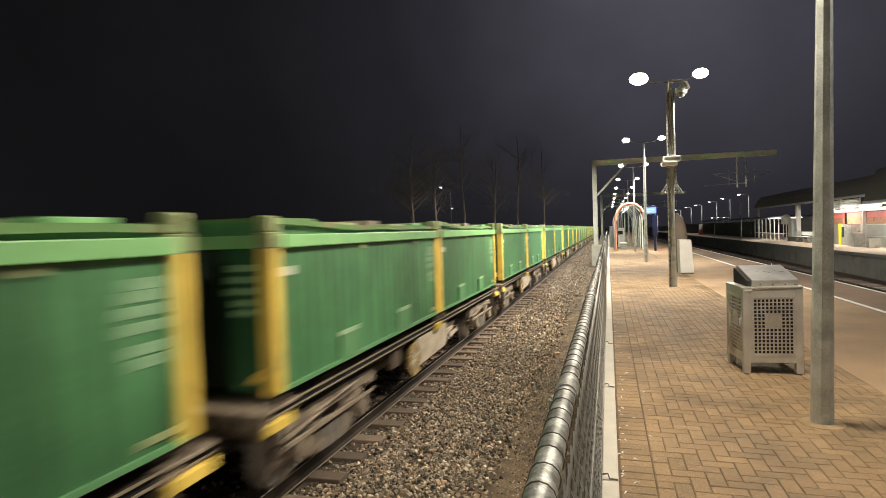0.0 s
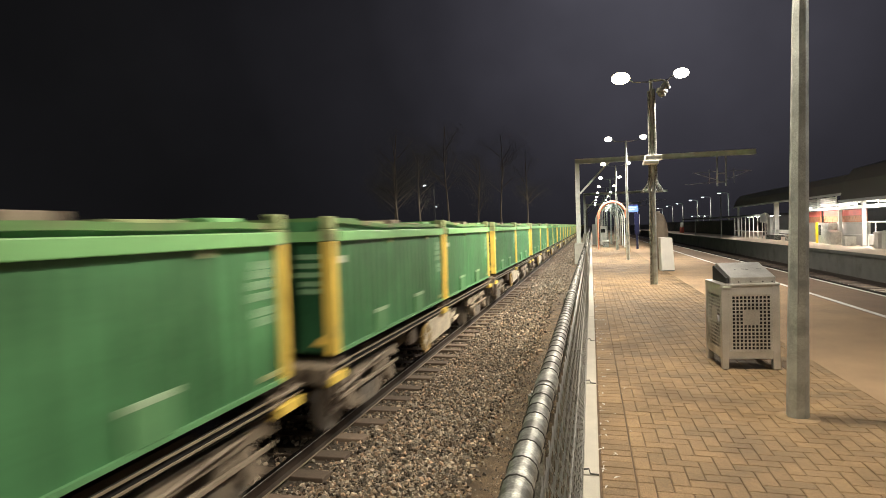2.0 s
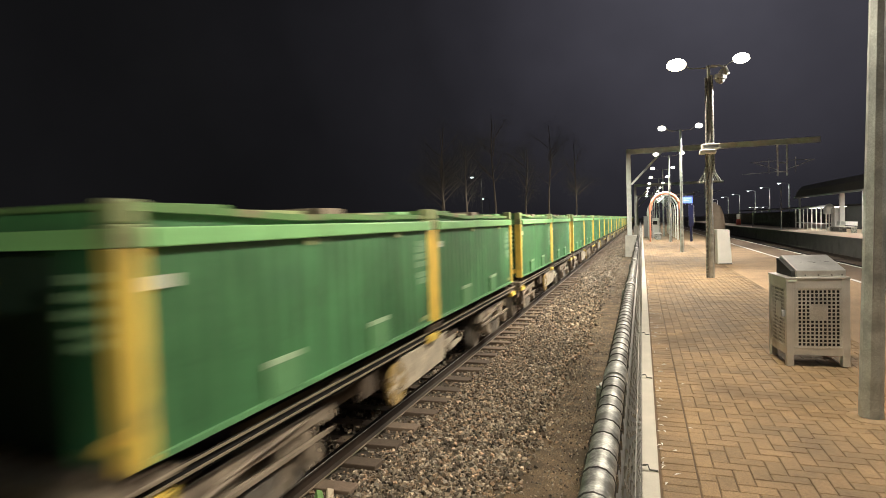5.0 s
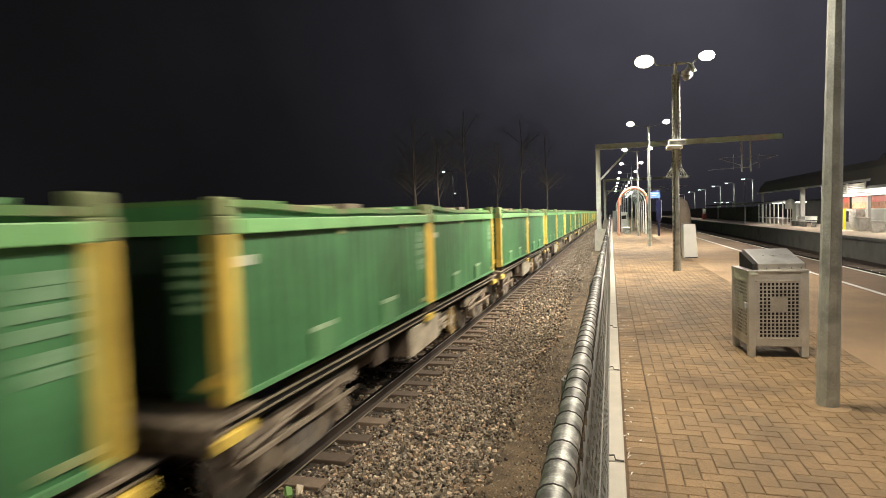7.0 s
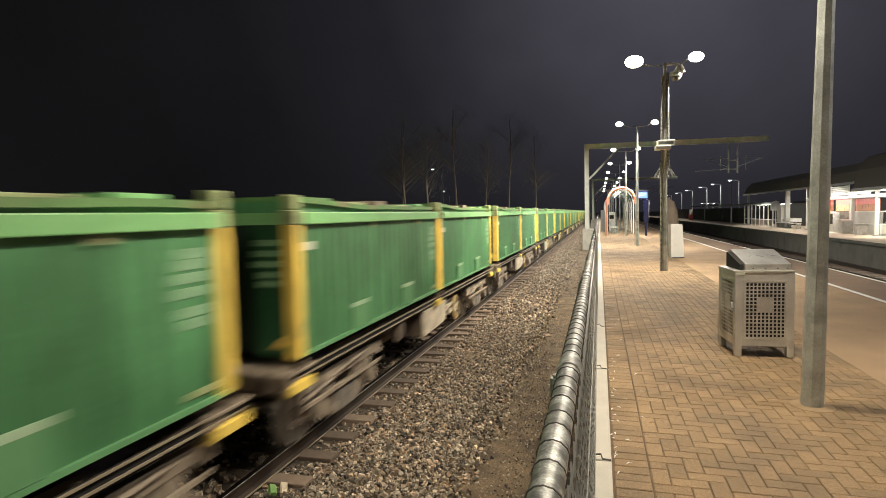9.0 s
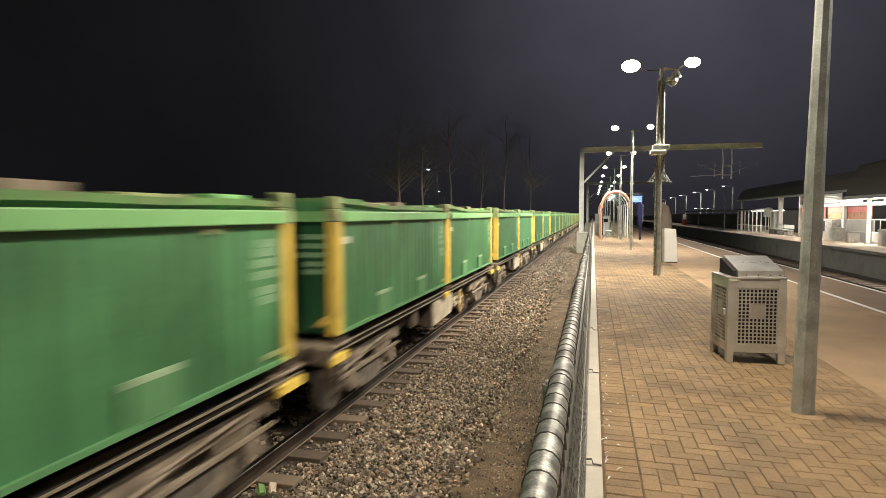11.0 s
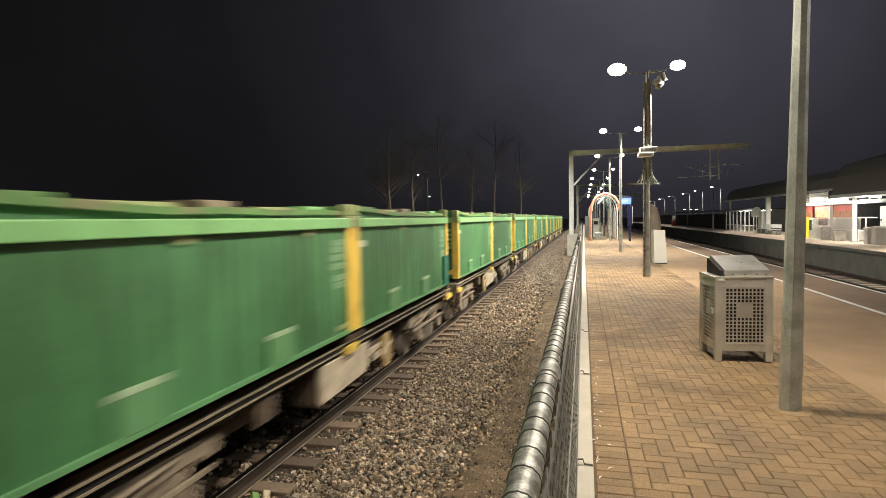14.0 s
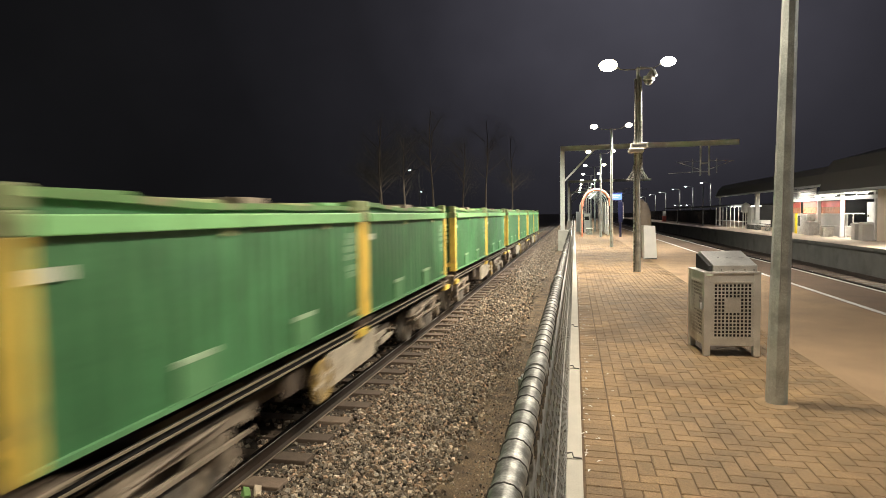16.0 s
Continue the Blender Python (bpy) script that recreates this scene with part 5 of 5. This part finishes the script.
        part("wheel_shaft", Build().tube([(px - s * 0.3, hy, 0.60), (px - s * 0.02, hy, 0.60)], 0.03, 8).box(px - s * 0.2 - 0.02, px - s * 0.2 + 0.02, hy - 0.04, hy + 0.04, 0.58, 0.95), M["wagon"], hw)
    part("centre_beam", Build().box(-0.3, 0.3, Y0, Y1, 0.80, 1.05), M["wagon"], w)
    for y in (0.5, 3.0, 6.1, 9.2, 11.7):
        part("cross_beam", Build().box(-1.15, 1.15, y - 0.12, y + 0.12, 0.92, 1.055), M["wagon"], w)
    for y0, y1 in ((Y0, 0.35), (11.88, Y1)):
        part("end_platform", Build().box(-1.24, 1.24, y0, y1, 1.062, 1.10).box(-1.22, 1.22, y0, y0 + 0.12, 0.88, 1.06), M["bogie"], w, "dusty end platform", bevel=0.01)
    part("coupler", Build().box(-0.12, 0.12, Y0 - 0.39, Y0, 0.78, 0.98).box(-0.12, 0.12, Y1, Y1 + 0.39, 0.78, 0.98), M["wagon"], w, bevel=0.02)
    part("brake_hose", Build().tube([(0.3, Y0, 0.8), (0.3, Y0 - 0.2, 0.55), (0.2, Y0 - 0.33, 0.6)], 0.025, 6), M["black"], w)
    part("air_tank", Build().tube([(0.62, 3.0, 0.68), (0.62, 4.3, 0.68)], 0.19, 14), M["wagon"], w, smooth=True)
    for y in (1.52, 10.71):
        make_bogie(w, y)
    return w


CAR_Z = 0.106


def wagon_pose(k, t):
    return pose(TRACK_X, train_y(k, t), RAIL_Z)


def load_pose(k, i, t):
    return pose(TRACK_X, train_y(k, t) + 6.17 * i, CAR_Z)


load_proto = make_container()
WHEEL_NEAR = (-1, 0, 1, 2, 3, 4, 5, 6, 7, 8, 21, 23)
wagon_protos = {True: make_wagon(True), False: make_wagon(False)}
TRAIN = []
used = set()
for k in WAGONS:
    near_side = k in WHEEL_NEAR
    if near_side in used:
        wg = copy_thing(wagon_protos[near_side], wagon_pose(k, 0))
    else:
        wg = wagon_protos[near_side]
        wg.matrix_basis = wagon_pose(k, 0)
        used.add(near_side)
    if k == WAGONS[0]:
        load_proto.matrix_basis = load_pose(k, 0, 0)
        loads = [load_proto]
    else:
        loads = [copy_thing(load_proto, load_pose(k, 0, 0))]
    loads.append(copy_thing(load_proto, load_pose(k, 1, 0)))
    TRAIN.append((k, wg, loads))


mended = TRAIN[21][2][1]
for s in (-1, 1):
    a0, a1 = sorted((s * 1.20, s * 1.226))
    plate = part("repair_plate", Build().box(a0, a1, 5.56, 6.064, 0.0, 0.72), M["teal"], mended, "teal repair plate over the lower post", bevel=0.004)
tagged(mended, "green bulk container with a teal repair plate on one post")


# ---- ballast stones, litter and paving pieces ----
def stones(name, count, place, size, label, seed):
    rng = np.random.default_rng(seed)
    cube = np.array([(x, y, z) for z in (-1, 1) for y in (-1, 1) for x in (-1, 1)], float)
    quads = np.array([(0, 2, 3, 1), (4, 5, 7, 6), (0, 1, 5, 4), (2, 6, 7, 3), (0, 4, 6, 2), (1, 3, 7, 5)])
    pos = place(rng, count)
    v = cube[None] * rng.uniform(0.55, 1.0, (count, 8, 3)) * rng.uniform(0.5, 1.0, (count, 1, 3))
    v *= (size[0] + (size[1] - size[0]) * rng.random((count, 1, 1)) ** 1.6)
    a, b, c = (rng.uniform(0, 6.28, count) for _ in range(3))
    ca, sa, cb, sb, cc, sc = np.cos(a), np.sin(a), np.cos(b), np.sin(b), np.cos(c), np.sin(c)
    o, z = np.ones(count), np.zeros(count)
    rz = np.stack([ca, -sa, z, sa, ca, z, z, z, o], 1).reshape(-1, 3, 3)
    rx = np.stack([o, z, z, z, cb, -sb, z, sb, cb], 1).reshape(-1, 3, 3)
    ry = np.stack([cc, z, sc, z, o, z, -sc, z, cc], 1).reshape(-1, 3, 3)
    v = v @ np.transpose(rz @ rx @ ry, (0, 2, 1)) + pos[:, None, :]
    f = (quads[None] + 8 * np.arange(count)[:, None, None]).reshape(-1, 4)
    return tagged(joined(name, v.reshape(-1, 3).tolist(), f.tolist(), M["stone"]), label, "ballast", kind="stuff")


def shoulder(y0, y1, power):
    def place(rng, n):
        x = -3.55 + 1.95 * rng.random(n) + 0.14 * rng.standard_normal(n)
        y = y0 + (y1 - y0) * rng.random(n) ** power
        z = BED_Z - 0.048 + rng.uniform(-0.02, 0.045, n) - 0.03 * (x < -3.2)
        under = (x < -3.2) & (np.abs(((y + 1.6) / 0.69 + 0.5) % 1 - 0.5) < 0.19)
        x = np.where(under, x + 0.5, x)
        return np.stack([x, y, z], 1)
    return place


def between(rng, n):
    return np.stack([rng.uniform(-5.2, -3.9, n), rng.uniform(2, 40, n), BED_Z - 0.03 + rng.uniform(-0.02, 0.02, n)], 1)


def scattered(rng, n):
    x = -1.9 + 1.75 * rng.random(n) ** 1.7
    return np.stack([x, 2 + 40 * rng.random(n), BED_Z - 0.058 + rng.uniform(-0.008, 0.01, n) - 0.05 * np.maximum(0, x + 0.6)], 1)


stones("ballast_stones", 42000, shoulder(2.5, 16, 1.0), (0.016, 0.040), "loose grey-brown ballast stones beside the rail", 1)
stones("ballast_stones", 20000, shoulder(16, 60, 1.3), (0.025, 0.052), "loose grey-brown ballast stones beside the rail", 2)
stones("ballast_stones", 14000, shoulder(58, 150, 1.0), (0.05, 0.095), "loose grey-brown ballast stones further along the rail", 8)
stones("ballast_stones", 5000, between, (0.03, 0.06), "ballast stones between the rails", 3)
stones("rocks", 40, scattered, (0.05, 0.10), "larger brown stones on the dirt strip", 6)
stones("scattered_stones", 46000, scattered, (0.004, 0.019), "scattered stones on the dirt strip", 4)

wrap = thing("litter", "crumpled green and white wrapper lying on the ballast", "litter", at=pose(-3.40, 5.62, BED_Z + 0.03, 0, 0, 30))
rngl = random.Random(5)
for nm, mt, dx in (("wrapper", "paper", 0.05), ("wrapper", "paper_green", -0.05)):
    b = Build().tube([(dx, -0.06, 0.01), (dx * 1.1, 0.0, 0.05), (dx * 0.9, 0.06, 0.02)], [0.03, 0.055, 0.02], 7)
    b.v = [p + Vector((rngl.uniform(-0.015, 0.015), rngl.uniform(-0.015, 0.015), rngl.uniform(-0.012, 0.012))) for p in b.v]
    part(nm, b, M[mt], wrap)

# seed pods and leaves along the kerb
v, f = [], []
rngp = random.Random(9)
for _ in range(150):
    x, y = 0.012 + abs(rngp.gauss(0, 0.03)), rngp.uniform(3, 22)
    if rngp.random() < 0.3:
        x += rngp.uniform(0, 0.25)
    w, ln = rngp.uniform(0, 6.28), rngp.uniform(0.012, 0.032)
    c, s, k = math.cos(w) * ln, math.sin(w) * ln, len(v)
    z = deck(x) + 0.004
    v += [(x - c, y - s, z), (x - s * 0.25, y + c * 0.25, z + 0.008), (x + c, y + s, z), (x + s * 0.25, y - c * 0.25, z + 0.006)]
    f.append((k, k + 1, k + 2, k + 3))
tagged(joined("leaf_litter", v, f, M["line"]), "dry pale leaves and pods along the kerb", "leaf litter", kind="stuff")

# clay pavers: one soldier course along the kerb, herringbone beyond
paving = thing("paving", "tan clay pavers laid in herringbone with a soldier course along the kerb", "paving", kind="structure")
U, GAP = 0.1115, 0.0060


def paver_mesh(w, h):
    b = Build()
    x, y, e = w / 2, h / 2, 0.005
    k = [(-x, -y, -0.02), (x, -y, -0.02), (x, y, -0.02), (-x, y, -0.02), (-x, -y, -e), (x, -y, -e), (x, y, -e), (-x, y, -e), (-x + e, -y + e, 0), (x - e, -y + e, 0), (x - e, y - e, 0), (-x + e, y - e, 0)]
    b.v = [Vector((px, py, pz + deck(px))) for px, py, pz in k]
    b.f = [(8, 9, 10, 11)] + [(o + i, o + (i + 1) % 4, o + 4 + (i + 1) % 4, o + 4 + i) for o in (0, 4) for i in range(4)]
    return b


PAVER_KINDS = {"h": paver_mesh(2 * U - GAP, U - GAP), "v": paver_mesh(U - GAP, 2 * U - GAP), "s": paver_mesh(U - GAP, U - GAP)}
PAVER_MESHES = {k: b.mesh("paver", M["paver"]) for k, b in PAVER_KINDS.items()}
spots = [(0.012 + U, 2.0 + (i + 0.5) * U, "h") for i in range(395)]
X0 = 0.012 + 2 * U + 0.004
for i in range(21):
    for j in range(395):
        c = (i - j) % 4
        if c == 0 and i < 20:
            spots.append((X0 + (i + 1) * U, 2.0 + (j + 0.5) * U, "h"))
        elif c == 3 and j < 394:
            spots.append((X0 + (i + 0.5) * U, 2.0 + (j + 1) * U, "v"))
        if (c == 0 and i == 20) or (c == 1 and i == 0) or (c == 3 and j == 394) or (c == 2 and j == 0):
            spots.append((X0 + (i + 0.5) * U, 2.0 + (j + 0.5) * U, "s"))
near = [s for s in spots if 3.3 < s[1] < 6.6 and s[0] < 1.35][:300]
chosen = set(near)
rngt = random.Random(11)
for x, y, kind in near:
    pv = new("paver", PAVER_MESHES[kind])
    pv.parent = paving
    pv.matrix_basis = pose(x, y, deck(x) + rngt.uniform(-0.0025, 0.0015), rngt.uniform(-0.5, 0.5), rngt.uniform(-0.5, 0.5), rngt.uniform(-0.4, 0.4))
v, f = [], []
for x, y, kind in spots:
    if (x, y, kind) in chosen:
        continue
    b, k = PAVER_KINDS[kind], len(v)
    dz = rngt.uniform(-0.0025, 0.0015)
    tx, ty = rngt.uniform(-0.008, 0.008), rngt.uniform(-0.008, 0.008)
    x, y = x + rngt.uniform(-0.0013, 0.0013), y + rngt.uniform(-0.0013, 0.0013)
    v += [(p.x + x, p.y + y, p.z + deck(x) + dz + p.x * tx + p.y * ty) for p in b.v]
    f += [tuple(k + i for i in q) for q in b.f]
rest = joined("paver_field", v, f, M["paver_far"])
rest.parent = paving
tagged(rest, kind="stuff")


def motions():
    """The train runs past; wheels turn while their wagon is near."""
    times = [i * 0.5 for i in range(33)]
    for k, wg, loads in TRAIN:
        walk(wg, [(t, wagon_pose(k, t)) for t in times])
        for i, ob in enumerate(loads):
            walk(ob, [(t, load_pose(k, i, t)) for t in times])
        spin = [0.0] + [t for t in np.arange(1, 480) / 30.0 if -6 < train_y(k, t) + 6 < 60] + [16.0]
        sets = [o for o in wg.children_recursive if o.name.startswith("wheelset")]
        for o in sets:
            y, z = o.matrix_basis.translation.y, 0.42
            rows, turn, last = [], 0.0, 0.0
            for t in spin:
                turn += min(math.degrees((V0 + ACC * t) * (t - last) / 0.42), 88.0)
                last = t
                rows.append((float(t), pose(0, y, z, turn, 0, 0)))
            walk(o, rows)


motions()
